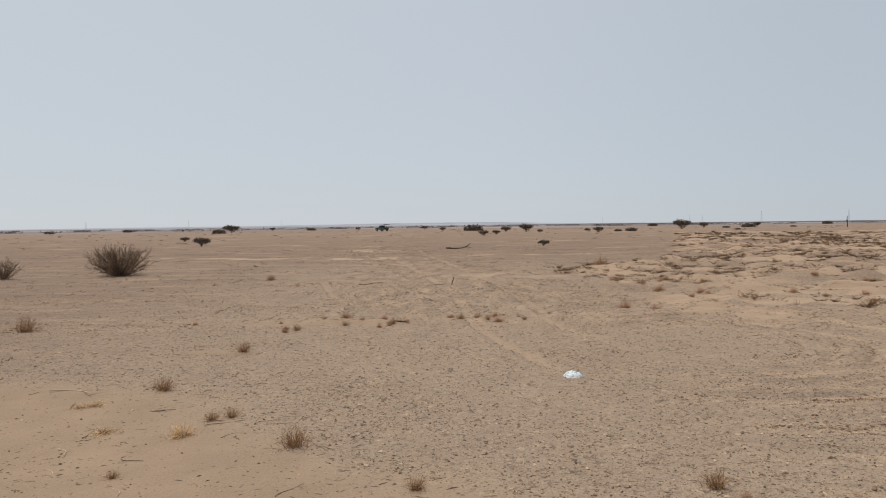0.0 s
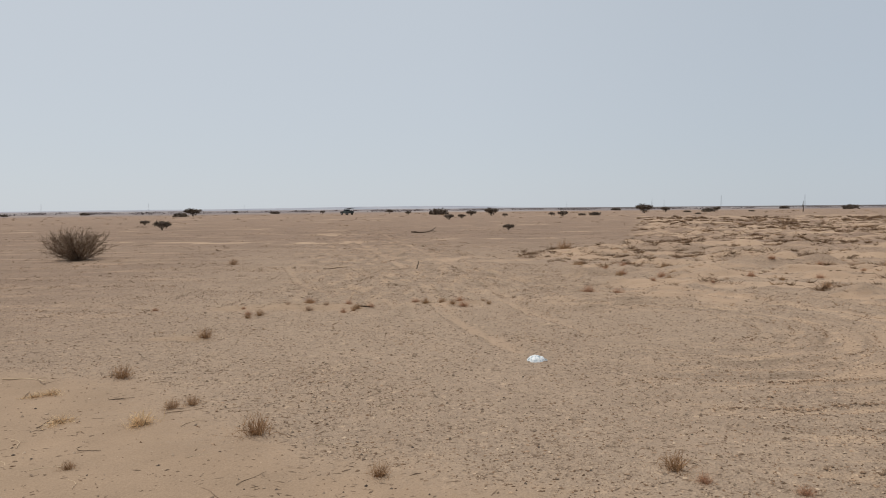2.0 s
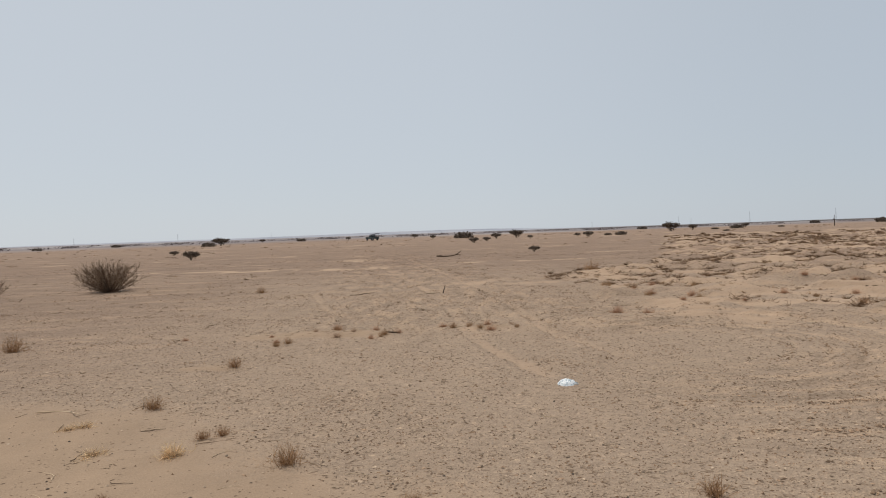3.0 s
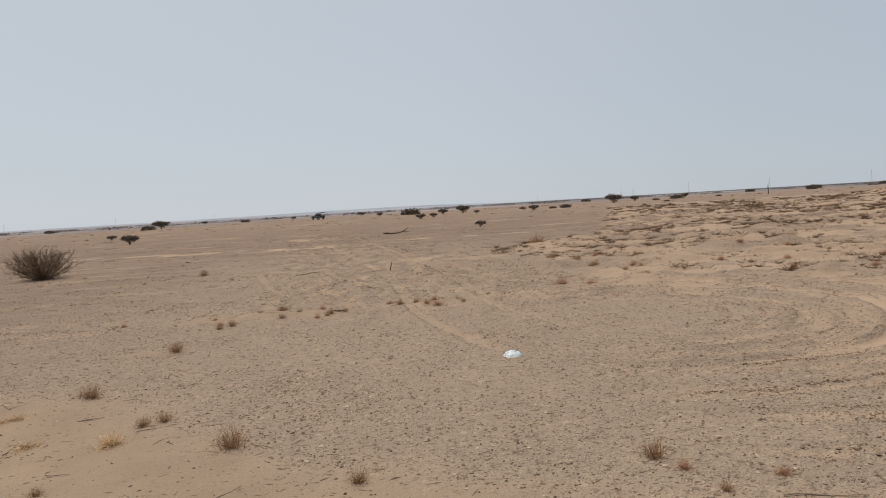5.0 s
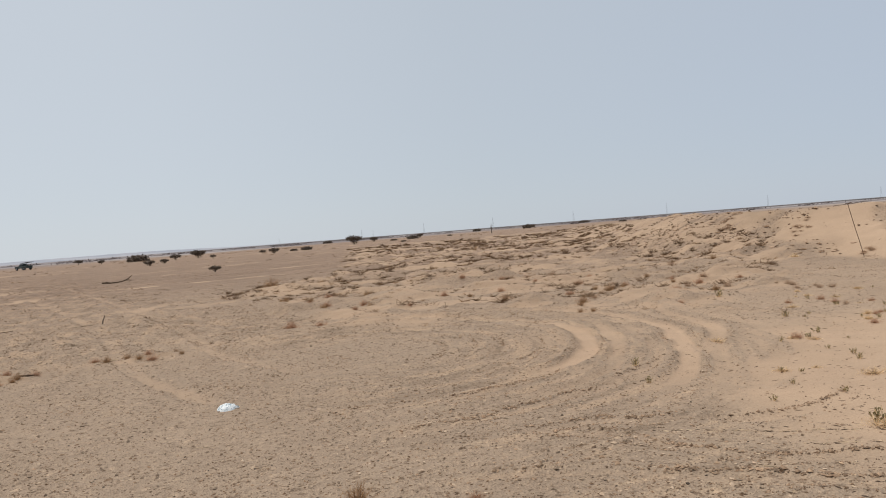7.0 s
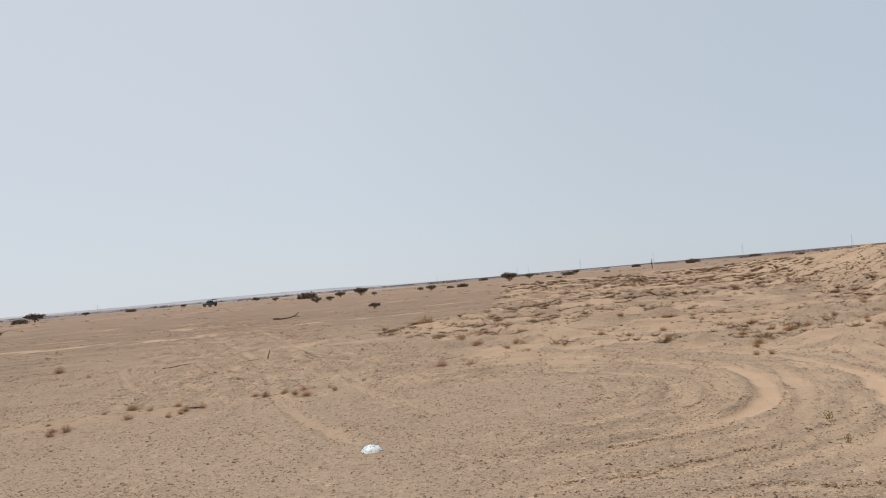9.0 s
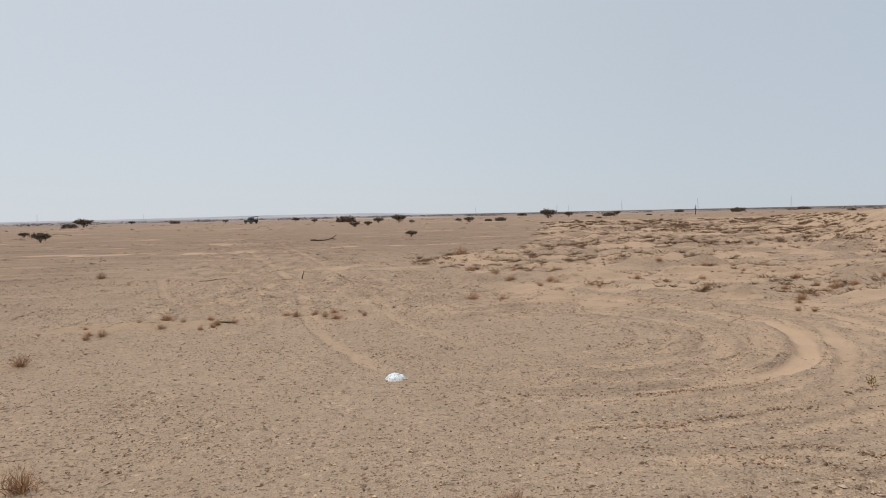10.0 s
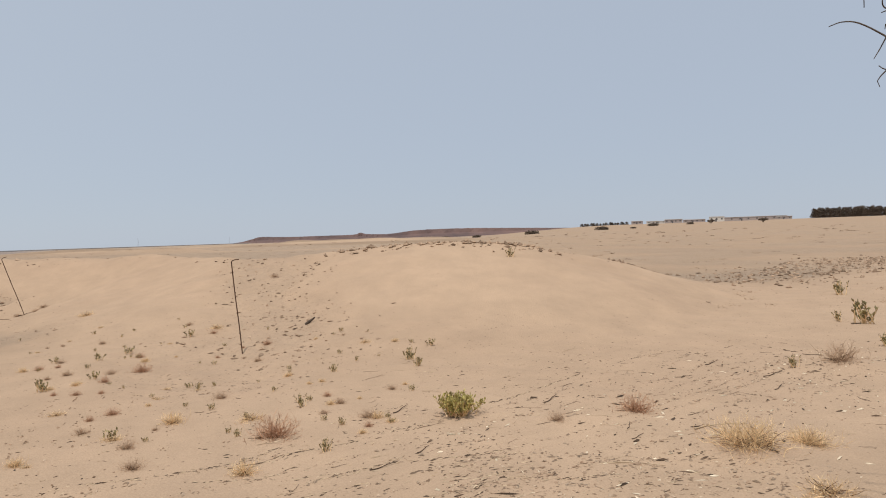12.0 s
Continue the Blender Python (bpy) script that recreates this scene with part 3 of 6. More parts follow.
def build_ground():
    xs = axis(-3.6, 11.0, 0.05, 0.042, 0.026, 4600)
    ys = axis(2.4, 14.0, 0.05, 0.036, 0.026, 4600)
    gx, gy = np.meshgrid(xs, ys)
    x, y = gx.ravel(), gy.ravel()
    z, sand, clean, far, pale, russet, ring, lane, scrub = terrain(x, y)
    nx, ny = len(xs), len(ys)
    me = bpy.data.meshes.new("ground")
    i = (np.arange(ny - 1)[:, None] * nx + np.arange(nx - 1)[None, :]).ravel()
    quads = np.stack([i, i + 1, i + nx + 1, i + nx], 1).ravel()
    me.vertices.add(nx * ny)
    me.vertices.foreach_set("co", np.stack([x, y, z], 1).ravel())
    me.loops.add(len(quads))
    me.loops.foreach_set("vertex_index", quads)
    me.polygons.add(len(i))
    me.polygons.foreach_set("loop_start", np.arange(len(i)) * 4)
    me.update(calc_edges=True)
    me.polygons.foreach_set("use_smooth", np.ones(len(i), bool))
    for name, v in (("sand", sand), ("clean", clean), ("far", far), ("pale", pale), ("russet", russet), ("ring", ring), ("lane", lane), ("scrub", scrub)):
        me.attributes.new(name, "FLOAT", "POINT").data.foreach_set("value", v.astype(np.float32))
    me.materials.append(GROUND)
    return xs, ys, z.reshape(ny, nx), tagged(new("ground", me), "dry grey-brown gravel plain with drifts of orange sand", "ground", kind="structure")


GRID_X, GRID_Y, GRID_Z, ground = build_ground()


def height(x, y):
    """Height of the ground mesh at many places."""
    i, j = np.clip(np.searchsorted(GRID_X, x) - 1, 0, len(GRID_X) - 2), np.clip(np.searchsorted(GRID_Y, y) - 1, 0, len(GRID_Y) - 2)
    u, v = (x - GRID_X[i]) / (GRID_X[i + 1] - GRID_X[i]), (y - GRID_Y[j]) / (GRID_Y[j + 1] - GRID_Y[j])
    return (GRID_Z[j, i] * (1 - u) + GRID_Z[j, i + 1] * u) * (1 - v) + (GRID_Z[j + 1, i] * (1 - u) + GRID_Z[j + 1, i + 1] * u) * v


def gz(x, y):
    return float(height(np.array([float(x)]), np.array([float(y)]))[0])


# ---- building blocks ----
class Buf:
    def __init__(self):
        self.v, self.f = [], []

    def tube(self, pts, r0, r1, sides=4):
        pts = [Vector(p) for p in pts]
        base, n = len(self.v), len(pts)
        for k, p in enumerate(pts):
            d = (pts[min(k + 1, n - 1)] - pts[max(k - 1, 0)]).normalized()
            a = d.orthogonal().normalized()
            b = d.cross(a)
            r = r0 + (r1 - r0) * k / max(1, n - 1)
            for i in range(sides):
                t = 2 * math.pi * i / sides
                self.v.append(p + (a * math.cos(t) + b * math.sin(t)) * r)
        for k in range(n - 1):
            for i in range(sides):
                j = (i + 1) % sides
                self.f.append((base + k * sides + i, base + k * sides + j, base + (k + 1) * sides + j, base + (k + 1) * sides + i))
        self.f.append(tuple(base + i for i in range(sides))[::-1])
        self.f.append(tuple(base + (n - 1) * sides + i for i in range(sides)))

    def blade(self, pts, w):
        """A tapering ribbon, folded along its middle."""
        pts = [Vector(p) for p in pts]
        side = (pts[-1] - pts[0]).cross(Vector((RNG.normal(), RNG.normal(), 0.3)))
        side = side.normalized() if side.length > 1e-6 else Vector((1, 0, 0))
        base, n = len(self.v), len(pts)
        for k, p in enumerate(pts[:-1]):
            ww = w * (1 - 0.6 * k / n)
            self.v += [p - side * ww, p + side * ww]
        self.v.append(pts[-1])
        for k in range(n - 2):
            self.f.append((base + 2 * k, base + 2 * k + 1, base + 2 * k + 3, base + 2 * k + 2))
        k = base + 2 * (n - 2)
        self.f.append((k, k + 1, base + 2 * (n - 1)))

    def leaf(self, p, d, length, width):
        """A fleshy leaf: a flattened spindle."""
        p, d = Vector(p), Vector(d).normalized()
        a = d.orthogonal().normalized()
        a.rotate(Matrix.Rotation(RNG.uniform(0, 6.28), 3, d))
        b = d.cross(a)
        m, base = p + d * length * 0.55, len(self.v)
        self.v += [p, m + a * width, m + b * width * 0.35, m - a * width, m - b * width * 0.35, p + d * length]
        for i in range(4):
            j = (i + 1) % 4
            self.f += [(base, base + 1 + j, base + 1 + i), (base + 5, base + 1 + i, base + 1 + j)]

    def stone(self, p, r):
        """An angular pebble, sunk a little."""
        base = len(self.v)
        s = np.array([RNG.uniform(0.8, 1.5), RNG.uniform(0.7, 1.2), RNG.uniform(0.45, 0.85)]) * r
        turn = RNG.uniform(0, 6.28)
        c, sn = math.cos(turn), math.sin(turn)
        for q in ((1, 0, 0), (0, 1, 0), (-1, 0, 0), (0, -1, 0), (0, 0, 1), (0, 0, -1)):
            v = (np.array(q) + RNG.normal(0, 0.22, 3)) * s
            self.v.append((p[0] + c * v[0] - sn * v[1], p[1] + sn * v[0] + c * v[1], p[2] + v[2] + 0.25 * s[2]))
        for i in range(4):
            j = (i + 1) % 4
            self.f += [(base + i, base + j, base + 4), (base + j, base + i, base + 5)]

    def box(self, lo, hi):
        base = len(self.v)
        self.v += [(x, y, z) for z in (lo[2], hi[2]) for y in (lo[1], hi[1]) for x in (lo[0], hi[0])]
        self.f += [tuple(base + i for i in q) for q in ((0, 2, 3, 1), (4, 5, 7, 6), (0, 1, 5, 4), (1, 3, 7, 5), (3, 2, 6, 7), (2, 0, 4, 6))]

    def mesh(self, name, mat, smooth=False):
        return mesh_from(name, self.v, self.f, mat, smooth)


def part(name, buf, mat, parent, label="", smooth=False):
    ob = new(name, buf if isinstance(buf, bpy.types.Mesh) else buf.mesh(name, mat, smooth))
    ob.parent = parent
    return tagged(ob, label)


def put(ob, x, y, turn=0.0, scale=1.0, sink=0.0, lean=0.0, height=1.0):
    """Stand a first copy of a thing on the ground."""
    ob.matrix_basis = pose(x, y, gz(x, y) - sink, lean, 0, turn) @ Matrix.Diagonal((scale, scale, scale * height, 1))
    return ob


def spread(ob, x, y, turn=0.0, scale=1.0, sink=0.0, lean=0.0, height=1.0, label=""):
    """Stand another copy of a thing on the ground."""
    c = copy_thing(ob, Matrix.Identity(4))
    return tagged(put(c, x, y, turn, scale, sink, lean, height), label)


def bearing(heading, r, ex=0.0, ey=0.0):
    a = radians(heading)
    return ex + r * math.sin(a), ey + r * math.cos(a)


# ---- plants ----
def arc_points(p, d, length, lift, n=4, wobble=0.06):
    """A bending shoot from p along d."""
    p, d = Vector(p), Vector(d).normalized()
    out = [p.copy()]
    for k in range(n):
        d = (d + Vector((RNG.normal(0, wobble), RNG.normal(0, wobble), lift + RNG.normal(0, wobble)))).normalized()
        p = p + d * (length / n)
        out.append(p.copy())
    return out


def acacia_bush(name, width, height, stems, twigs, leaves, label):
    """A low thorny bush: bare stems fan out of one foot into fine twigs."""
    root = tagged(new(name), label, "bush")
    wood, fine, leaf = Buf(), Buf(), Buf()
    for _ in range(stems):
        a = RNG.uniform(0, 6.283)
        out = RNG.uniform(0.05, 1.0) ** 0.6
        tip = Vector((math.cos(a) * out * width / 2, math.sin(a) * out * width / 2, height * RNG.uniform(0.5, 1.0) ** (1 if out > 0.7 else 0.4) * (1 - 0.3 * out**2.2)))
        start = Vector((RNG.normal(0, 0.05), RNG.normal(0, 0.05), -0.05))
        bow = Vector((0, 0, -0.05 * height * out))
        pts = [start.lerp(tip, t) + bow * 4 * t * (1 - t) + Vector(RNG.normal(0, 0.02 * width / 2, 3)) * t for t in (0, 0.25, 0.5, 0.75, 1)]
        wood.tube(pts, 0.017 * width / 2.4, 0.004, 4)
        for _ in range(twigs):
            t = RNG.uniform(0.25, 1.0)
            k = min(3, int(t * 4))
            p = pts[k].lerp(pts[k + 1], t * 4 - k)
            d = (tip - start).normalized() + Vector(RNG.normal(0, 0.55, 3))
            q = arc_points(p, d, RNG.uniform(0.12, 0.34) * width / 2.4, 0.05, 3, 0.22)
            fine.tube(q, 0.0055, 0.002, 3)
            for _ in range(leaves):
                b = q[RNG.integers(1, 4)] + Vector(RNG.normal(0, 0.02, 3))
                leaf.leaf(b, RNG.normal(0, 1, 3), RNG.uniform(0.02, 0.05), RNG.uniform(0.006, 0.014))
    part("stem_fan", wood, BUSHWOOD, root)
    part("twig_mass", fine, BUSHWOOD, root)
    if leaves:
        part("foliage", leaf, LEAF, root, "sparse dusty olive leaves")
    return root


def far_acacia(name, width, height, style, clumps, label):
    """A thorn tree: forked trunk under a crown of many small leaf clumps."""
    root = tagged(new(name), label, "tree")
    wood, crown = Buf(), Buf()
    base_z = {"umbrella": 0.55, "vase": 0.22, "mound": 0.05}[style]
    for _ in range(7 if style != "mound" else 10):
        a = RNG.uniform(0, 6.283)
        o = RNG.uniform(0.2, 0.85)
        tip = Vector((math.cos(a) * o * width / 2, math.sin(a) * o * width / 2, height * RNG.uniform(0.6, 0.9)))
        knee = Vector((tip.x * 0.3, tip.y * 0.3, height * base_z))
        wood.tube([(RNG.normal(0, 0.04), RNG.normal(0, 0.04), -0.1), knee, tip], 0.05 * height / 2, 0.015, 4)
    centres = []
    for _ in range(clumps // 9):
        a, o = RNG.uniform(0, 6.283), RNG.uniform(0, 1) ** 0.55
        top = height * (1 - 0.28 * o**2)
        low = height * {"umbrella": 0.5, "vase": 0.10 + 0.58 * o, "mound": 0.03}[style]
        centres.append((math.cos(a) * o * width / 2, math.sin(a) * o * width / 2, RNG.uniform(low, max(low + 0.05, top))))
    for c in centres:
        for _ in range(7):
            p = np.array(c) + RNG.normal(0, 0.085 * width / 2, 3) * (1, 1, 0.6)
            s = RNG.uniform(0.08, 0.16) * (width / 3) ** 0.5
            crown.leaf(p, RNG.normal(0, 1, 3), s * 2, s * 0.7)
    part("trunk", wood, TWIG, root)
    part("crown", crown, FARLEAF, root)
    return root


def dry_tuft(name, width, height, blades, mat, label, upright=0.6, thick=1.0):
    root = tagged(new(name), label, "grass")
    stems, dead = Buf(), Buf()
    for _ in range(blades):
        a = RNG.uniform(0, 6.283)
        d = Vector((math.cos(a), math.sin(a), RNG.uniform(0.4, 3.2) * upright / 0.6))
        o = abs(RNG.normal(0, 0.21 * width))
        p = (math.cos(a) * o, math.sin(a) * o, -0.01)
        ln = RNG.uniform(0.4, 1.0) * (height if d.z > 1 else width * 0.45)
        q = arc_points(p, d, ln, RNG.normal(0.0, 0.16), 4, 0.42)
        stems.blade(q, RNG.uniform(0.0007, 0.0017) * thick)
        for _ in range(2):
            k = RNG.integers(1, 4)
            stems.blade(arc_points(q[k], d + Vector(RNG.normal(0, 1.0, 3)), ln * RNG.uniform(0.15, 0.35), 0.0, 2, 0.3), RNG.uniform(0.0006, 0.0012))
    for _ in range(blades // 9):
        a = RNG.uniform(0, 6.283)
        q = arc_points((RNG.normal(0, 0.1 * width), RNG.normal(0, 0.1 * width), 0.0), (math.cos(a), math.sin(a), 0.5), RNG.uniform(0.2, 0.42) * width, -0.08, 3, 0.2)
        dead.tube(q, 0.0028, 0.001, 3)
    part("tussock", stems, mat, root)
    part("litter", dead, SCRUBWOOD, root, "brown brittle fallen stems")
    return root


def succulent(name, width, height, shoots, leaves, label, size=0.03, mat=GREEN):
    root = tagged(new(name), label, "plant")
    stem, leaf = Buf(), Buf()
    for _ in range(shoots):
        a = RNG.uniform(0, 6.283)
        o = RNG.uniform(0, 1) ** 0.6
        d = Vector((math.cos(a) * o * width / 2, math.sin(a) * o * width / 2, height * (1.05 - 0.45 * o)))
        q = arc_points((RNG.normal(0, 0.12 * width), RNG.normal(0, 0.12 * width), -0.01), d, d.length * RNG.uniform(0.75, 1.05), 0.08, 4, 0.08)
        stem.tube(q, 0.004, 0.002, 4)
        for k in range(leaves):
            t = 0.3 + 0.7 * (k + RNG.uniform(0, 1)) / leaves
            j = min(3, int(t * 4))
            p = q[j].lerp(q[j + 1], min(1.0, t * 4 - j))
            leaf.leaf(p, Vector(RNG.normal(0, 0.7, 3)) + Vector((0, 0, 1.1)), size * RNG.uniform(0.7, 1.3), size * RNG.uniform(0.18, 0.3))
    part("stem_fan", stem, STRAW, root, "tan woody stems")
    part("foliage", leaf, mat, root)
    return root


def stick(name, length, thick, mat, label, forks=2, kink=0.26):
    root = tagged(new(name), label, "stick")
    b = Buf()
    q = arc_points((-length / 2, 0, thick * 0.8), (1, 0, 0.02), length, 0.0, 7, kink)
    q = [Vector((p.x, p.y, max(thick * 0.6, min(thick * 2.5, p.z * 0.3)))) for p in q]
    b.tube(q, thick, thick * 0.45, 6)
    part("stem", b, mat, root)
    for _ in range(forks):
        f = Buf()
        k = RNG.integers(2, 6)
        f.tube(arc_points(q[k], (RNG.normal(0.5, 0.3), RNG.choice((-1, 1)) * 0.7, 0.15), length * RNG.uniform(0.15, 0.3), -0.03, 3, 0.15), thick * 0.5, thick * 0.2, 5)
        part("fork", f, mat, root)
    return root


# ---- far structure: hills, mesa, road bank ----
def ridge(name, rows, slope, mat, label, category, rough, cliff=0.0):
    """A long hill along bearings: rows of heading, distance, height."""
    b = Buf()
    pts = smooth_line([(math.sin(radians(a)) * d, math.cos(radians(a)) * d, h) for a, d, h in rows], 14)
    prof = [(-slope, -1.0), (-slope * 0.62, 0.22), (-slope * 0.3, 0.52), (-slope * 0.2, 0.62 + cliff * 0.3), (0, 1.0), (slope * 0.5, 0.98), (slope * 2, -0.1)]
    for k, (x, y, h) in enumerate(pts):
        r = math.hypot(x, y)
        ux, uy = x / r, y / r
        g = gz(x, y)
        for j, (off, share) in enumerate(prof):
            w = off * (1 + 0.25 * noise.noise((k * 0.6, j * 0.9, 3))) if 0 < j < 6 else off
            hh = g + h * share * (1 + rough * noise.noise((k * 0.9, j * 0.3, 7))) if share > 0 else g - 2
            b.v.append((x + ux * w, y + uy * w, hh))
    m = len(prof)
    for k in range(len(pts) - 1):
        for j in range(m - 1):
            b.f.append((k * m + j, (k + 1) * m + j, (k + 1) * m + j + 1, k * m + j + 1))
    ob = new(name, b.mesh(name, mat))
    return tagged(ob, label, category, kind="structure")


# the escarpment's pale blue-grey is distance haze put into its colour
HILL = plain("haze_pale_escarpment", (0.24, 0.25, 0.285), (0.32, 0.315, 0.335), 0.004, 0.95)
MESA = plain("red_brown_rock", (0.085, 0.06, 0.06), (0.17, 0.105, 0.09), 0.01, 0.95)
ASPHALT = plain("dark_road_bank", (0.07, 0.07, 0.075), (0.14, 0.125, 0.115), 0.03, 0.95)
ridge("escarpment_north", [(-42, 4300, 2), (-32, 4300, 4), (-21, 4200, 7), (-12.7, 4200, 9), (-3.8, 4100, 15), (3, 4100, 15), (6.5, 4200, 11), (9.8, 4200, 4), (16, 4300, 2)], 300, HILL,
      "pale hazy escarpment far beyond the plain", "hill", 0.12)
ridge("mesa_east", [(81.6, 1500, 0.5), (82.5, 1500, 4), (83.2, 1500, 8.5), (83.9, 1500, 12.3), (86, 1500, 11), (88.2, 1500, 11), (91.0, 1500, 11.5), (91.6, 1500, 15.2), (92.2, 1500, 12), (94, 1500, 11), (96.3, 1500, 17), (100, 1500, 17.5),
                    (103.6, 1500, 13), (108.1, 1500, 6), (112, 1500, 2)], 60, MESA, "long flat-topped red-brown mesa", "mesa", 0.05, 1.0)
ridge("road_bank", [(4, 1250, 0.6), (12, 1050, 0.9), (22, 950, 1.0), (34, 880, 1.1), (48, 880, 1.1), (60, 950, 1.1), (74, 1150, 1.0), (84, 1500, 1.0)], 9, ASPHALT,
      "low dark road embankment across the plain", "embankment", 0.25)

# ---- far trees on the plain ----
TREES = [far_acacia("acacia_tree", 3.0, 1.45, "vase", 1100, "dark umbrella thorn tree on the open plain"),
         far_acacia("acacia_tree", 3.0, 1.35, "vase", 1000, "dark leaning thorn tree on the open plain"),
         far_acacia("acacia_tree", 3.2, 1.8, "umbrella", 800, "flat-topped thorn tree with a thin trunk"),
         far_acacia("acacia_tree", 3.4, 0.95, "mound", 1100, "low spreading thorn bush on the plain")]
# heading, distance, width, kind
TREES_NORTH = [(-16.6, 215, 4.6, 0), (-17.5, 200, 3.1, 3), (-20.0, 86, 1.0, 1), (-18.8, 62, 1.35, 1), (-6.8, 231, 1.6, 2), (-1.5, 220, 2.3, 2), (0, 191, 1.7, 1), (2.5, 180, 4.4, 3), (3.3, 104, 1.45, 0),
    (4.3, 114, 1.3, 0), (5.1, 145, 2.0, 1), (6.7, 152, 2.9, 0), (7.8, 122, 0.9, 2), (8.1, 51, 0.8, 1), (11.5, 131, 1.15, 2), (12.4, 130, 1.8, 0), (13.9, 145, 1.3, 3), (14.9, 143, 2.0, 3),
    (18.6, 182, 4.0, 0), (20.2, 211, 2.5, 0), (21.8, 204, 1.8, 3), (22.6, 157, 1.1, 3)]
TREES_FAR = [(23.3, 217, 3.3, 3), (23.9, 237, 2.2, 0), (26.3, 223, 1.5, 3), (32.7, 288, 4.6, 3), (41.6, 167, 2.6, 3), (40.0, 254, 2.2, 3), (-24, 330, 3.5, 3), (-29, 300, 3, 3), (-10.5, 300, 3.4, 3),
    (-13.5, 320, 2.6, 1), (16.5, 330, 4, 3), (28.5, 380, 4, 3), (37, 420, 5, 3), (105.4, 330, 6.0, 3), (110.9, 320, 5.0, 3), (113.3, 330, 2.4, 3), (114.8, 400, 5.2, 3), (117.5, 420, 3.4, 3),
    (119, 430, 4, 0), (122.6, 400, 4.6, 1), (98.5, 420, 5, 3), (101, 390, 4.2, 3)]
first = set()
for k, (a, d, w, kind) in enumerate(TREES_NORTH + TREES_FAR):
    ex, ey = (0, 0) if a < 60 else (0.9, 0.5)
    x, y = bearing(a, d, ex, ey)
    t = TREES[kind]
    s = w / 3.1
    turn, tall = RNG.uniform(0, 360), RNG.uniform(1.0, 1.35)
    if kind in first:
        spread(t, x, y, turn, s, height=tall if kind < 3 else tall * 0.8)["group"] = "thorn trees on the plain"
    else:
        put(t, x, y, turn, s, height=tall)["group"] = "thorn trees on the plain"
        first.add(kind)

# ---- the bushes nearer by ----
big = put(acacia_bush("thorn_bush", 2.45, 1.08, 88, 24, 2, "large grey-brown thorn bush with bare fanned stems"), -11.07, 24.34, 20, 0.94)
put(acacia_bush("thorn_bush", 1.5, 0.75, 40, 16, 2, "small grey-brown thorn bush on the gravel plain"), -14.3, 23.0, 70, 0.85)

# ---- dry tufts ----
TUFT = dry_tuft("grass_tuft", 0.20, 0.15, 240, STRAW, "small tuft of straw-coloured dry grass")
TUFT_RED = dry_tuft("grass_tuft", 0.22, 0.17, 240, RUST_STRAW, "reddish-brown dry tuft of brittle stems")
TUFT_LOW = dry_tuft("grass_tuft", 0.30, 0.12, 210, STRAW, "low flattened tuft of dry grass", 0.3)
TUFT_BIG = dry_tuft("grass_tuft", 0.62, 0.26, 700, STRAW, "big sprawling tuft of golden dry grass on a sand mound", 0.55)
TUFT_DARK = dry_tuft("grass_tuft", 0.22, 0.17, 190, DRYBROWN, "brown withered tuft of fine twigs")
BROWN_STEMS = plain("brown_dry_stems", (0.25, 0.14, 0.068), (0.42, 0.25, 0.125), 12, 0.85, island=0.35)
TUFT_BROWN = dry_tuft("grass_tuft", 0.19, 0.20, 150, BROWN_STEMS, "upright brown tuft of dry stems", 1.2, 1.4)
SPRIG = succulent("desert_succulent", 0.14, 0.11, 6, 6, "small green succulent sprig in the sand", 0.035)
SPRIG_B = succulent("desert_succulent", 0.2, 0.14, 12, 7, "olive green succulent sprig in the sand", 0.03)
GREEN_BUSH = succulent("green_bush", 0.5, 0.25, 120, 13, "dense bright green succulent bush on the sand", 0.042, FRESH)

# x, y, kind, scale, turn
TUFTS_WEST = [(-6.57, 11.11, TUFT_BROWN, 1.7, 10), (-2.53, 8.9, TUFT_BROWN, 0.9, 50), (-2.77, 6.94, TUFT_BROWN, 0.95, 80), (-1.09, 5.07, TUFT_BROWN, 1.05, 0), (-1.94, 5.85, TUFT_BROWN, 0.6, 30), (-1.79, 5.9, TUFT_BROWN, 0.6, 190), (-2.02, 5.38, TUFT, 1.05, 120),
    (-3.14, 6.33, TUFT_LOW, 0.75, 20), (-3.26, 6.27, TUFT_LOW, 0.6, 150), (-2.67, 5.51, TUFT_LOW, 0.85, 200), (-0.18, 4.25, TUFT_BROWN, 0.62, 70), (1.63, 4.22, TUFT_BROWN, 0.85, 260), (1.72, 4.0, TUFT_RED, 0.5, 30), (2.22, 3.81, TUFT_RED, 0.45, 110), (1.81, 3.66, TUFT_BROWN, 0.4, 200), (-5.16, 21.2, TUFT_BROWN, 1.3, 15),
    (-2.13, 4.48, TUFT_BROWN, 0.4, 15), (-2.4, 10.66, TUFT_BROWN, 0.6, 85), (5.64, 25.4, TUFT_BROWN, 2.6, 20), (7.07, -0.46, GREEN_BUSH, 0.84, 0), (6.7, 1.08, TUFT_RED, 1.5, 40)]
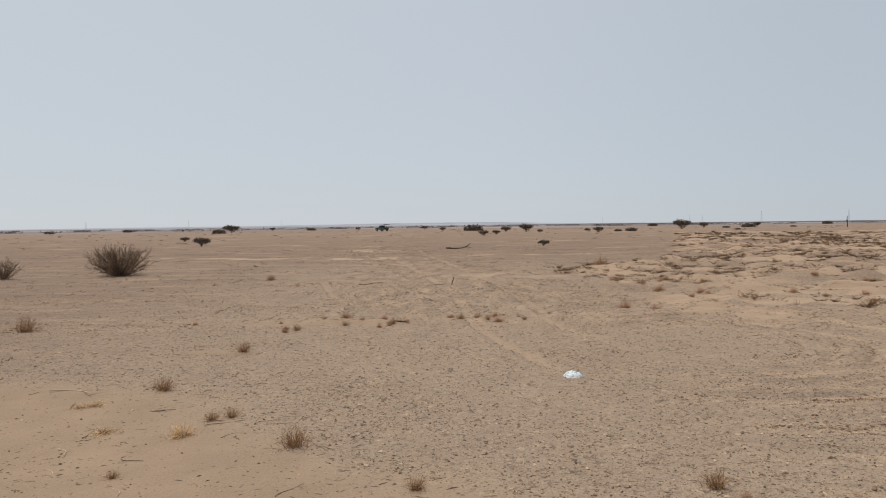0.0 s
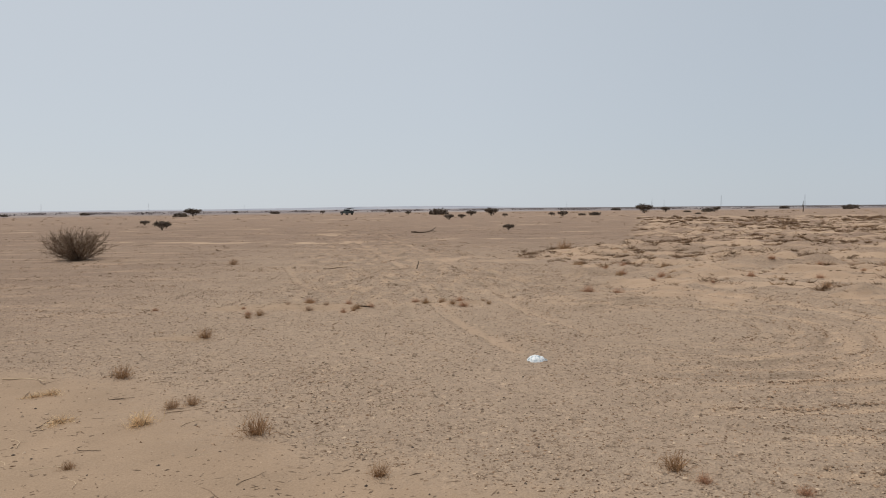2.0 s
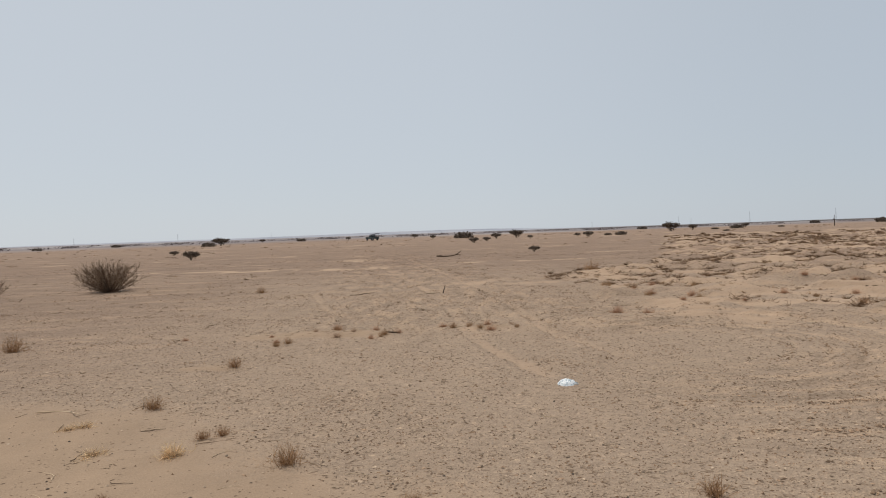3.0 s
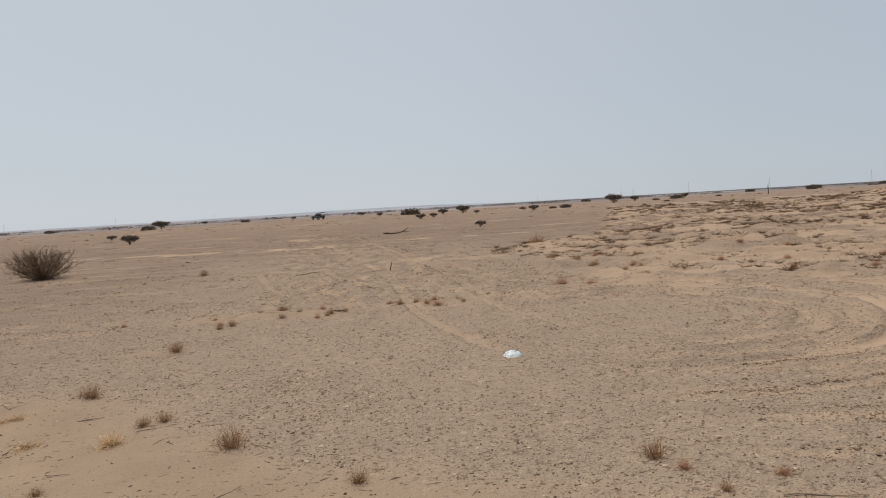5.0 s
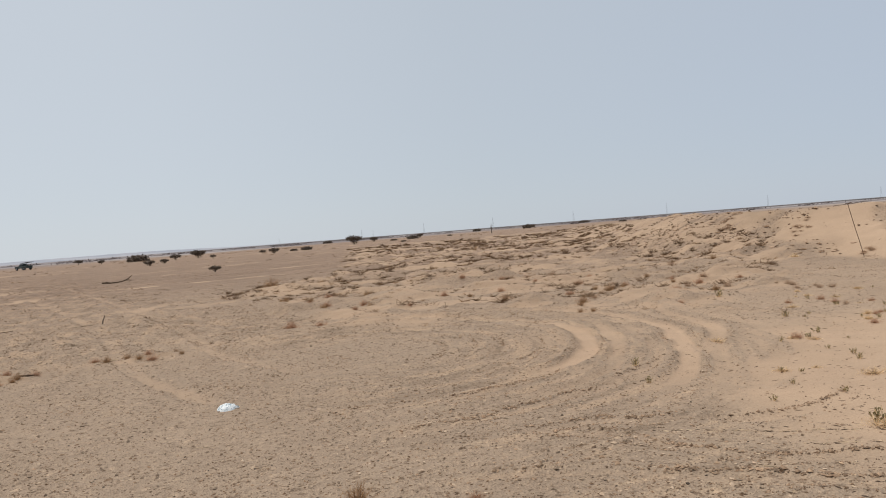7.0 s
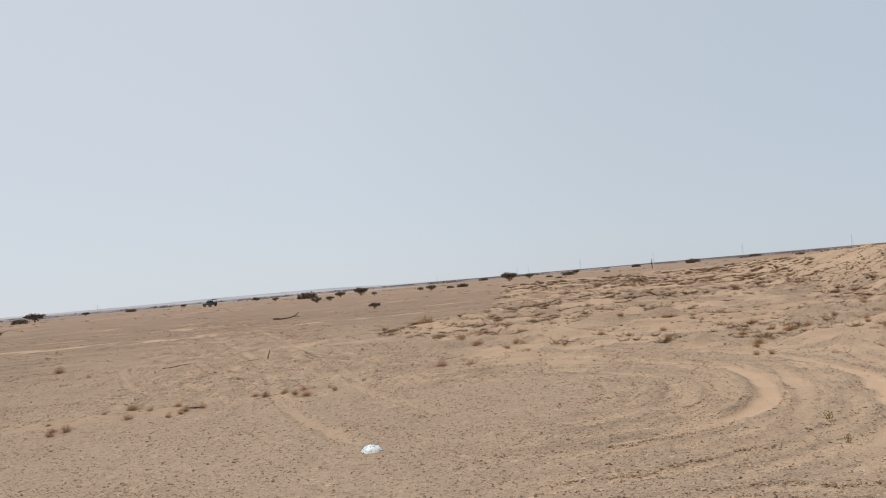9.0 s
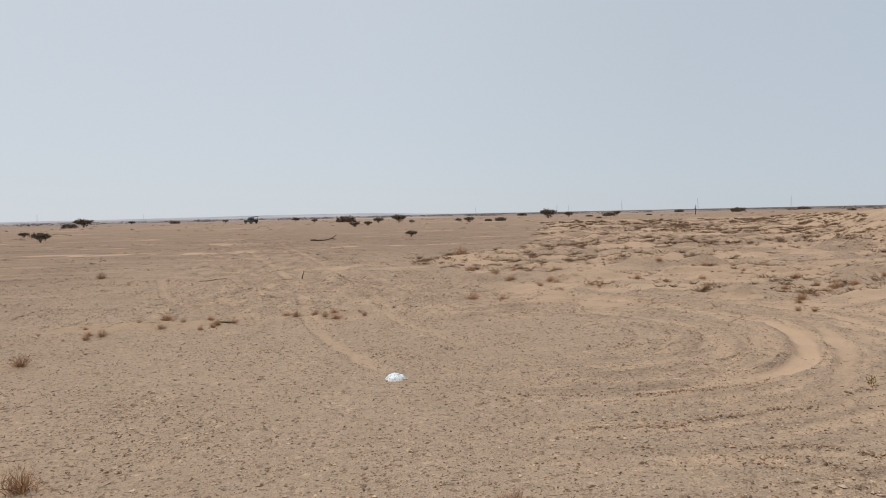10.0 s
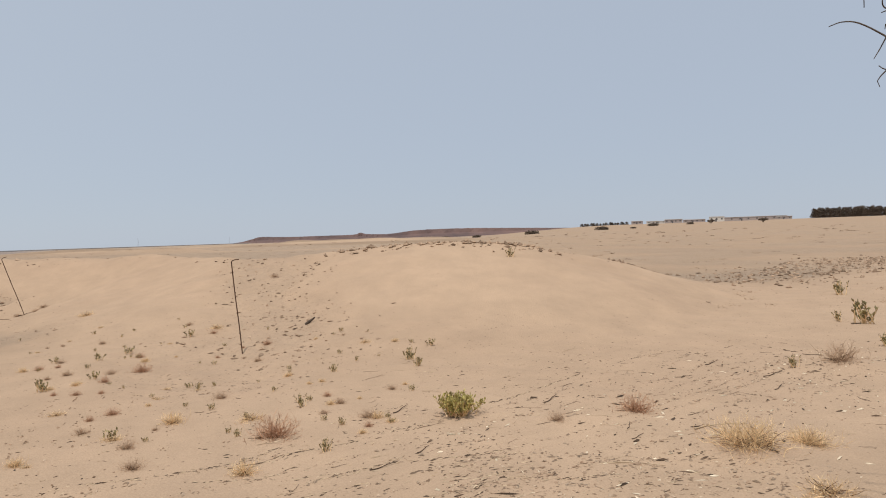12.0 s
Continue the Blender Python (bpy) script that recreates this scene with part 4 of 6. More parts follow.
PLANTS_SOUTH_EAST = [(7.4, 1.35, TUFT_LOW, 0.9, 90), (6.19, 2.02, TUFT_DARK, 0.75, 0), (5.91, 1.22, TUFT, 0.95, 130), (6.3, 0.67, SPRIG_B, 0.7, 20), (7.82, 0.93, SPRIG_B, 0.9, 60), (7.22, 0.33, TUFT_DARK, 0.7, 80), (10.08, -0.33, SPRIG_B, 1.2, 10),
    (9.53, -0.38, SPRIG_B, 0.9, 200), (10.77, -0.68, SPRIG, 1.0, 10), (7.49, 2.04, TUFT, 1.0, 50), (7.05, 2.41, TUFT_LOW, 0.65, 10), (7.1, 2.46, SPRIG, 0.9, 100), (7.98, 2.69, TUFT_RED, 0.6, 40), (6.47, 2.91, TUFT, 0.65, 77),
    (6.64, -1.23, TUFT_DARK, 0.7, 99), (6.79, -1.99, TUFT_RED, 1.3, 11), (5.5, -2.25, TUFT_BIG, 0.95, 0), (5.5, -2.72, TUFT_BIG, 0.6, 100), (4.6, -2.2, TUFT_LOW, 1.2, 45)]
PLANTS_HOLLOW = [(7.99, -4.86, TUFT_DARK, 1.8, 45), (15.55, -10.67, SPRIG_B, 2.4, 0), (11.47, -7.51, SPRIG_B, 1.3, 45), (11.08, -7.67, SPRIG_B, 2.8, 90), (9.12, -6.39, SPRIG_B, 1.2, 10), (8.05, -4.36, SPRIG_B, 1.0, 10), (15.89, 5.54, TUFT_LOW, 1.2, 20),
    (13.37, 2.64, TUFT_LOW, 0.9, 80), (13.11, 3.03, SPRIG, 1.2, 20), (10.68, 3.14, TUFT_RED, 1.0, 33), (10.03, 3.53, SPRIG, 1.0, 30), (12.23, 3.76, SPRIG, 1.1, 70), (11.47, 3.92, SPRIG, 1.1, 170), (9.32, 3.83, SPRIG_B, 1.1, 140),
    (11.42, 4.48, SPRIG, 0.9, 10), (9.55, 0.64, SPRIG_B, 0.7, 10), (10.32, 9.52, SPRIG_B, 1.0, 0), (5.26, 3.35, SPRIG_B, 0.8, 45), (5.2, 3.25, TUFT_LOW, 0.95, 0)]
PLANTS_TRACK = [(5.37, 6.05, SPRIG_B, 0.65, 0), (4.93, 5.35, SPRIG_B, 0.5, 70), (7.04, 6.51, TUFT_LOW, 0.8, 0), (6.15, 4.86, TUFT_LOW, 0.6, 80), (6.62, 4.27, TUFT_LOW, 0.8, 10), (8.35, 4.94, TUFT_RED, 0.85, 20), (5.84, 4.0, SPRIG, 0.5, 0),
    (5.24, 4.22, SPRIG, 0.5, 50), (8.16, 5.98, SPRIG, 0.8, 25), (18.39, 14.24, TUFT, 1.4, 0), (16.2, 1.9, TUFT_DARK, 0.8, 0), (15.4, -3.0, SPRIG_B, 1.4, 0), (3.4, 13.2, TUFT_RED, 1.2, 5), (3.9, 13.0, TUFT_RED, 1.0, 95),
    (-1.0, 11.9, TUFT_RED, 0.7, 40), (-1.7, 12.3, TUFT_RED, 0.8, 130), (0.9, 11.6, TUFT_RED, 0.8, 130)]
placed = set()
for x, y, kind, s, turn in TUFTS_WEST + PLANTS_SOUTH_EAST + PLANTS_HOLLOW + PLANTS_TRACK:
    if kind in placed:
        spread(kind, x, y, turn, s)
    else:
        put(kind, x, y, turn, s)
        placed.add(kind)
for ob in list(scene.objects):
    if ob.name.startswith("grass_tuft"):
        ob["group"] = "dry tufts on the sand"
    elif ob.name.startswith("desert_succulent"):
        ob["group"] = "green sprigs in the sand"
for cx, cy, wide, count in ((-1.42, 11.6, 0.75, 12), (0.81, 11.91, 0.4, 7)):
    for _ in range(count):
        spread((TUFT_RED, TUFT_BROWN, TUFT_DARK)[RNG.choice(3, p=(0.5, 0.3, 0.2))], cx + RNG.normal(0, wide), cy + RNG.normal(0, wide * 0.6), RNG.uniform(0, 360), RNG.uniform(0.35, 0.75))["group"] = "dry tufts on the sand"
# single tufts along the near edge of the scrubland
for _ in range(240):
    a, r = radians(RNG.uniform(8, 58)), RNG.uniform(10.5, 22)
    x, y = r * math.sin(a), r * math.cos(a)
    at = np.array([x]), np.array([y])
    if inside(*at, SCRUBLAND, 0.8)[0] < 0.6 or fbm(*at, 2.4, 109, 2)[0] < RNG.uniform(0.38, 0.6):
        continue
    kind = (TUFT_RED, TUFT_BROWN, TUFT_DARK)[RNG.choice(3, p=(0.3, 0.35, 0.35))]
    spread(kind, x, y, RNG.uniform(0, 360), RNG.uniform(0.45, 1.15))["group"] = "dry tufts on the sand"
# a row of withered scrub at the foot of the bank
for k in range(9):
    t = k / 8
    spread(TUFT_DARK, 12.47 + RNG.normal(0, 0.22), 9.97 - 1.27 * t + RNG.normal(0, 0.22), RNG.uniform(0, 360), RNG.uniform(0.35, 0.8))["group"] = "dry tufts on the sand"
# further tuft rows added along the bank, standing in for its dark ragged ledges
for ax, ay, bx, by, count in ((19.3, 18.0, 23.0, 20.4, 14), (20.6, 15.8, 22.2, 16.6, 8), (19.8, 13.3, 21.2, 11.6, 12), (10.8, 6.2, 11.0, 5.5, 8), (18.6, 7.9, 20.0, 8.0, 4)):
    for k in range(count):
        t = RNG.uniform(0, 1)
        spread(TUFT_DARK, ax + (bx - ax) * t + RNG.normal(0, 0.12), ay + (by - ay) * t + RNG.normal(0, 0.12), RNG.uniform(0, 360), RNG.uniform(0.7, 1.5), height=0.6)["group"] = "dry tufts on the sand"
# the sprigs and tufts that fill the hollow before the bank
for _ in range(210):
    a, r = RNG.uniform(50, 96), RNG.uniform(5.6, 14.5)
    x, y = bearing(a, r, 0.9, 0.55)
    if bank_shape(np.array([x]), np.array([y]))[0][0] > 0.25:
        continue
    kind = (SPRIG, SPRIG_B, TUFT, TUFT_RED, TUFT_LOW, TUFT_DARK)[RNG.choice(6, p=(0.34, 0.2, 0.12, 0.12, 0.1, 0.12))]
    spread(kind, x, y, RNG.uniform(0, 360), RNG.uniform(0.28, 0.7))


# ---- scrub on the sandy hummocks ----
def scrub_field():
    wood, straw = Buf(), Buf()

    def clump(x, y, z, w, h, blades, thick, buf):
        for _ in range(blades):
            t = RNG.uniform(0, 6.283)
            p = (x + RNG.normal(0, 0.35 * w), y + RNG.normal(0, 0.35 * w), z - 0.01)
            q = arc_points(p, (math.cos(t), math.sin(t), RNG.uniform(0.1, 0.9)), h * RNG.uniform(0.6, 1.3), 0.0, 2, 0.2)
            buf.blade(q, RNG.uniform(0.6, 1.3) * thick)

    # dwarf shrubs in clusters
    n = 9000
    az, r = np.radians(RNG.uniform(5, 64, n)), 15 + 95 * RNG.uniform(0, 1, n) ** 1.1
    x, y = r * np.sin(az), r * np.cos(az)
    keep = (inside(x, y, SCRUBLAND, 0.8) > 0.5) & (fbm(x, y, 3.2, 101, 3) > RNG.uniform(0.46, 0.68, n)) & (bank_shape(x, y)[0] < 0.9)
    z = height(x, y)
    for k in np.nonzero(keep)[0][:1150]:
        w, h = (0.06 + 0.30 * RNG.uniform() ** 2) * (1 + r[k] / 90), RNG.uniform(0.06, 0.20) * (1 + r[k] / 110)
        clump(x[k], y[k], z[k], w, h, 44, 0.0014 + 0.00021 * r[k], wood if RNG.uniform() < 0.8 else straw)
    # small tufts between them
    n = 12000
    az, r = np.radians(RNG.uniform(5, 64, n)), 10.5 + 85 * RNG.uniform(0, 1, n) ** 1.25
    x, y = r * np.sin(az), r * np.cos(az)
    keep = (inside(x, y, SCRUBLAND, 0.8) > RNG.uniform(0.3, 0.7, n)) & (fbm(x, y, 1.6, 103, 2) > RNG.uniform(0.25, 0.72, n)) & (bank_shape(x, y)[0] < 0.9) & (RNG.uniform(0, 1, n) < step(8, 24, r))
    z = height(x, y)
    for k in np.nonzero(keep)[0][:2400]:
        w, h = RNG.uniform(0.03, 0.10) * (1 + r[k] / 70), RNG.uniform(0.04, 0.12) * (1 + r[k] / 80)
        clump(x[k], y[k], z[k], w, h, 15, 0.0010 + 0.00017 * r[k], wood if RNG.uniform() < 0.5 else straw)
    # thinner growth over the plain beyond the bank and along the gravel
    n = 2600
    az, r = np.radians(RNG.uniform(-34, 131, n)), 12 + 230 * RNG.uniform(0, 1, n) ** 1.5
    x, y = r * np.sin(az), r * np.cos(az)
    z = height(x, y)
    keep = (inside(x, y, SCRUBLAND, 0.8) < 0.4) & (bank_shape(x, y)[0] < 0.15) & (fbm(x, y, 9, 105, 3) > RNG.uniform(0.38, 0.66, n))
    for k in np.nonzero(keep)[0]:
        w, h = RNG.uniform(0.06, 0.22) * (1 + r[k] / 45), RNG.uniform(0.03, 0.10) * (1 + r[k] / 50)
        clump(x[k], y[k], z[k], w, h, 16, 0.0014 + 0.00014 * r[k], wood if RNG.uniform() < 0.4 else straw)
    # small dead stalks and debris over the gravel
    n = 5200
    az, r = np.radians(RNG.uniform(-35, 30, n)), 9 + 46 * RNG.uniform(0, 1, n) ** 1.3
    x, y = r * np.sin(az), r * np.cos(az)
    keep = (inside(x, y, SCRUBLAND, 0.8) < 0.4) & (fbm(x * 0.5, y, 1.6, 107, 3) > RNG.uniform(0.42, 0.62, n))
    z = height(x, y)
    for k in np.nonzero(keep)[0]:
        clump(x[k], y[k], z[k], RNG.uniform(0.05, 0.2), RNG.uniform(0.025, 0.07), 12, 0.0016 + 0.00016 * r[k], wood)
    n = 16000
    az, r = np.radians(RNG.uniform(5, 64, n)), 10.5 + 60 * RNG.uniform(0, 1, n) ** 1.3
    x, y = r * np.sin(az), r * np.cos(az)
    keep = (inside(x, y, SCRUBLAND, 0.8) > 0.4) & (fbm(x, y, 1.4, 111, 3) > RNG.uniform(0.36, 0.62, n)) & (bank_shape(x, y)[0] < 0.6)
    x, y, r = x[keep], y[keep], r[keep]
    stones("scrub_litter", x, y, (0.004 + 0.010 * RNG.uniform(0, 1, len(x)) ** 2) * (0.6 + r / 20), STICK, "broken brown stalks and lumps between the scrub", "litter", RNG.uniform(1.2, 3.5, len(x)), RNG.normal(0, 0.6, len(x)))
    tagged(new("scrub", wood.mesh("scrub", SCRUBWOOD)), "brown dwarf scrub over the sandy hummocks", "scrub", kind="stuff")
    tagged(new("scrub_grass", straw.mesh("scrub_grass", SCRUBSTRAW)), "faded dry grass over the sandy hummocks", "grass", kind="stuff")


# ---- gravel, scree and clods ----
def stones(name, x, y, r, mat, label, category, stretch=1.0, turn=None):
    """Many angular pebbles or chips, each sunk a little into the ground."""
    n = len(x)
    z = height(x, y)
    size = np.stack([RNG.uniform(0.8, 1.5, n) * stretch, RNG.uniform(0.7, 1.2, n), RNG.uniform(0.45, 0.85, n)], 1) * r[:, None]
    turn = RNG.uniform(0, 6.283, n) if turn is None else turn
    c, sn = np.cos(turn)[:, None], np.sin(turn)[:, None]
    corner = np.array([(1, 0, 0), (0, 1, 0), (-1, 0, 0), (0, -1, 0), (0, 0, 1), (0, 0, -1)])
    v = (corner[None] + RNG.normal(0, 0.22, (n, 6, 3))) * size[:, None, :]
    co = np.stack([x[:, None] + c * v[..., 0] - sn * v[..., 1], y[:, None] + sn * v[..., 0] + c * v[..., 1], z[:, None] + v[..., 2] + 0.3 * size[:, 2:]], 2)
    tri = np.array([(i, (i + 1) % 4, 4) for i in range(4)] + [((i + 1) % 4, i, 5) for i in range(4)]).ravel()
    loops = (np.arange(n)[:, None] * 6 + tri[None]).ravel()
    me = bpy.data.meshes.new(name)
    me.vertices.add(n * 6)
    me.vertices.foreach_set("co", co.ravel())
    me.loops.add(len(loops))
    me.loops.foreach_set("vertex_index", loops)
    me.polygons.add(n * 8)
    me.polygons.foreach_set("loop_start", np.arange(n * 8) * 3)
    me.update(calc_edges=True)
    me.polygons.foreach_set("use_smooth", np.zeros(n * 8, bool))
    me.materials.append(mat)
    return tagged(new(name, me), label, category, kind="stuff")


def fan(n, lo, hi, near, reach, power, ex, ey):
    """Random places in a sector of headings."""
    az, r = np.radians(RNG.uniform(lo, hi, n)), near + reach * RNG.uniform(0, 1, n) ** power
    return ex + r * np.sin(az), ey + r * np.cos(az), r


def gravel_field():
    x, y, r = fan(210000, -37, 134, 3.1, 17, 1.45, 0.4, 0.2)
    z, sand, clean, far, pale, russet, ring, lane, scrub = terrain(x, y)
    thick = fbm(x, y, 1.3, 121, 3)
    keep = RNG.uniform(0, 1, len(x)) < np.where(sand < 0.5, (0.40 + 1.6 * np.maximum(0, thick - 0.45)) * (1 - 0.5 * step(6.5, 9, r)), np.where(x > 4, 0.012, 0.035)) * (1 - 0.85 * clean)
    x, y, r = x[keep], y[keep], r[keep]
    size = 0.0033 + 0.011 * RNG.uniform(0, 1, len(x)) ** 5 + 0.00042 * r
    dark = RNG.uniform(0, 1, len(x)) < 0.38
    stones("gravel", x[~dark], y[~dark], size[~dark], STONE, "loose pale grey-brown pebbles over the plain", "gravel")
    stones("dark_gravel", x[dark], y[dark], np.minimum(size[dark], 0.0105) * 0.8, CHIP, "loose brown chips of earth and stone", "gravel", RNG.uniform(1, 1.7, dark.sum()))
    # scree in the gullies and along the crest of the bank
    n = 40000
    x, y = RNG.uniform(8, 28, n), RNG.uniform(-9, 28, n)
    sand = terrain(x, y)[1]
    bank, d, side, w = bank_shape(x, y)
    keep = (RNG.uniform(0, 1, n) < np.where((bank > 0.03) & (side < 0) & (sand < 0.85), 0.8, 0.0)) | ((bank > 0.6) & (d < 0.7) & (RNG.uniform(0, 1, n) < 0.13))
    x, y = x[keep], y[keep]
    p = along_line([(17.3, 0.9), (15.6, 1.5), (14.2, 1.6), (12.6, 1.2), (11.2, 0.9), (9.8, 1.2)], 480, 0.5)
    x, y = np.concatenate([x, p[:, 0]]), np.concatenate([y, p[:, 1]])
    size, shape, dark = np.where(y > 7, 0.012, 0.0045) + np.where(y > 7, 0.05, 0.028) * RNG.uniform(0, 1, len(x)) ** 4, RNG.uniform(1, 1.8, len(x)), RNG.uniform(0, 1, len(x)) < np.where(y > 7, 0.36, 0.12)
    stones("scree", x[~dark], y[~dark], size[~dark], SCREE, "scree of angular brown stones on the bank", "stones", shape[~dark])
    stones("dark_scree", x[dark], y[dark], size[dark], CHIP, "scree of dark brown stones on the bank", "stones", shape[dark])


def along_line(line, count, wide):
    pts = np.array(smooth_line(line, 8))[:, :2]
    t = RNG.uniform(0, len(pts) - 1.001, count)
    i = t.astype(int)
    return pts[i] + (pts[i + 1] - pts[i]) * (t - i)[:, None] + RNG.normal(0, wide, (count, 2))


scrub_field()
gravel_field()


def washed_row(o):
    """One of the long lines that run south-east over the sand, shifted aside by o."""
    return [(x + 0.85 * o, y + 0.5 * o) for x, y in ((4.3, 3.6), (4.75, 1.7), (5.45, 0.2), (6.3, -1.4), (7.3, -3.0), (8.4, -4.6))]


# long broken lines of bark and stalks over the eastern sand
DEBRIS_LINES = [[(3.9, 4.2), (4.9, 3.4), (5.6, 2.8), (5.89, 2.41), (5.96, 1.9), (6.13, 1.37), (6.51, 0.92), (7.14, 0.38), (7.66, -0.07)], [(4.4, 3.4), (5.2, 2.7), (5.75, 2.1), (5.8, 1.68), (5.8, 1.13), (6.0, 0.85)],
                [(6.0, 1.25), (6.29, 0.9), (6.42, 0.57), (6.7, 0.12), (6.95, -0.31), (7.36, -0.72), (7.9, -1.41), (8.3, -1.84), (9.12, -2.82), (9.66, -3.82)],
                [(4.3, 2.9), (5.1, 2.2), (5.58, 1.63), (5.79, 1.17), (5.74, 0.72), (5.86, 0.26), (5.88, -0.16), (6.03, -0.67), (6.2, -1.16), (6.31, -1.38)], [(5.1, 0.5), (5.19, -0.04), (5.38, -0.51), (5.28, -0.86), (5.32, -1.45), (5.56, -1.97)],
                [(4.6, 1.9), (5.2, 1.1), (5.43, 0.57), (5.65, -0.12), (5.8, -0.49), (5.94, -0.73)], [(5.64, 0.79), (5.7, 0.57), (5.82, 0.34), (6.0, 0.1)], [(4.2, 2.4), (4.7, 1.5), (5.0, 0.7), (5.05, 0.1), (5.0, -0.5)]]


def litter_rows():
    """Stones and chips washed together in curved lines over the eastern sand."""
    got = [along_line(washed_row(o), 330, 0.016 + 0.01 * abs(o)) for o in (-0.75, -0.52, -0.36, -0.1, 0.08, 0.4, 0.72, 1.15)]
    for line, wide, count in (([(8.6, -2.6), (8.9, -4.4), (8.3, -6)], 0.7, 420),
                              ([(7.4, -2.6), (7.6, -4), (7, -5.5)], 0.5, 300), ([(10.6, 3.2), (9.4, 2.2), (8.8, 1.2)], 0.5, 420), ([(-1.2, 6.6), (-0.9, 6.9), (-0.6, 7.2)], 0.25, 420)):
        got.append(along_line(line, count, wide))
    x, y, r = fan(1300, 98, 128, 3.8, 1.35, 1.0, 0.9, 0.5)
    got.append(np.stack([x, y], 1))
    p = np.concatenate(got)
    size, pale = 0.004 + 0.010 * RNG.uniform(0, 1, len(p)) ** 3, RNG.uniform(0, 1, len(p)) < 0.55
    stones("stone_litter", p[pale, 0], p[pale, 1], size[pale], STONE, "scattered pale stones in lines over the sand", "stones", RNG.uniform(1, 2, pale.sum()))
    pale = ~pale
    stones("brown_stone_litter", p[pale, 0], p[pale, 1], size[pale], SCREE, "scattered brown stones in lines over the sand", "stones", RNG.uniform(1, 2.4, pale.sum()))
    p = np.concatenate([along_line([(17.6, -5.9), (18.4, -7), (20.6, -8.9), (22.5, -9.6)], 420, 0.2), along_line([(20, -11), (25, -18), (30, -24)], 1500, 1.4), along_line([(16.7, -3.8), (16.6, -2.4), (17.2, 0.2)], 420, 0.3)])
    stones("crest_stones", p[:, 0], p[:, 1], 0.02 + 0.065 * RNG.uniform(0, 1, len(p)) ** 3, SCREE, "brown stones along the crest of the sand bank", "stones")
    # splinters of bark and stalk, most of them lying along the washed lines
    got = []
    for k in range(16):
        got.append(along_line(washed_row(0.26 * k - 1.1), 150 - 5 * k, 0.03 + 0.012 * k))
    x, y, r = fan(350, 90, 130, 4.0, 6, 1.2, 0.9, 0.5)
    got.append(np.stack([x, y], 1))
    x, y, r = fan(800, 97, 122, 4.2, 1.3, 1.0, 0.9, 0.5)
    got.append(np.stack([x, y], 1))
    p = np.concatenate(got)
    keep = fbm(p[:, 0], p[:, 1], 0.7, 133, 2) > RNG.uniform(0.3, 0.62, len(p))
    p = p[keep]
    turn = -np.radians(62) + RNG.normal(0, 0.5, len(p))
    size = RNG.uniform(0.003, 0.0072, len(p))
    for line in DEBRIS_LINES:
        pts = np.array(smooth_line(line, 8))
        run = np.concatenate([[0], np.cumsum(np.hypot(*np.diff(pts, axis=0).T))])
        at = RNG.uniform(0, run[-1], int(run[-1] * 62))
        at = at[np.sin(at * 5.1) + np.sin(at * 2.3) + RNG.normal(0, 0.6, len(at)) > -0.4]
        q = np.stack([np.interp(at, run, pts[:, k]) for k in (0, 1)], 1) + RNG.normal(0, 0.014, (len(at), 2))
        ahead = np.stack([np.interp(at + 0.05, run, pts[:, k]) for k in (0, 1)], 1)
        p = np.concatenate([p, q])
        turn = np.concatenate([turn, np.arctan2(*(ahead - q)[:, ::-1].T) + RNG.normal(0, 0.2, len(at))])
        size = np.concatenate([size, RNG.uniform(0.003, 0.0064, len(at))])
    dark = RNG.uniform(0, 1, len(p)) < 0.45
    stones("stalk_litter", p[dark, 0], p[dark, 1], size[dark], STICK_DARK, "dark splinters of dead stalks on the sand", "litter", RNG.uniform(1.5, 5.5, dark.sum()), turn[dark])
    stones("pale_stalk_litter", p[~dark, 0], p[~dark, 1], size[~dark], PALE_STICK, "bleached splinters of dead stalks on the sand", "litter", RNG.uniform(1.5, 6, (~dark).sum()), turn[~dark])
    # chunky pieces of bark, dark and bleached, thickest towards the south-east
    x, y, r = fan(1500, 96, 133, 4.0, 7.5, 1.0, 0.9, 0.5)
    keep = (fbm(x, y, 1.1, 139, 3) > RNG.uniform(0.36, 0.6, len(x))) & (bank_shape(x, y)[0] < 0.02) & (r < 5.4 + 0.17 * np.maximum(0, np.degrees(np.arctan2(x - 0.9, y - 0.5)) - 96))
    x, y, r = x[keep], y[keep], r[keep]
    size, shape, turn = 0.0045 + 0.012 * RNG.uniform(0, 1, len(x)) ** 2.2, RNG.uniform(1.2, 4, len(x)), -np.radians(62) + RNG.normal(0, 0.7, len(x))
    dark = RNG.uniform(0, 1, len(x)) < 0.42
    stones("bark_pieces", x[dark], y[dark], size[dark], STICK_DARK, "dark brown pieces of bark on the sand", "litter", shape[dark], turn[dark])
    stones("pale_bark_pieces", x[~dark], y[~dark], size[~dark] * 0.9, CREAM, "bleached cream pieces of bark on the sand", "litter", shape[~dark], turn[~dark])
    x, y, r = fan(900, -38, 24, 3.4, 3.4, 1.0, 0, 0)
    keep = fbm(x, y, 0.9, 143, 3) > RNG.uniform(0.38, 0.6, len(x))
    x, y = x[keep], y[keep]
    stones("drift_litter", x, y, 0.003 + 0.006 * RNG.uniform(0, 1, len(x)) ** 2, STICK, "brown chips of bark and stalk on the western sand", "litter", RNG.uniform(1.2, 5, len(x)))
    x, y, r = fan(170, -36, 70, 3.7, 4.2, 1.2, 0, 0)
    stones("dark_pebbles", x, y, RNG.uniform(0.005, 0.012, len(x)), TWIG, "single dark pebbles scattered over the sand", "stones")
    x, y, r = fan(7500, -36, 62, 3.6, 11, 1.3, 0, 0)
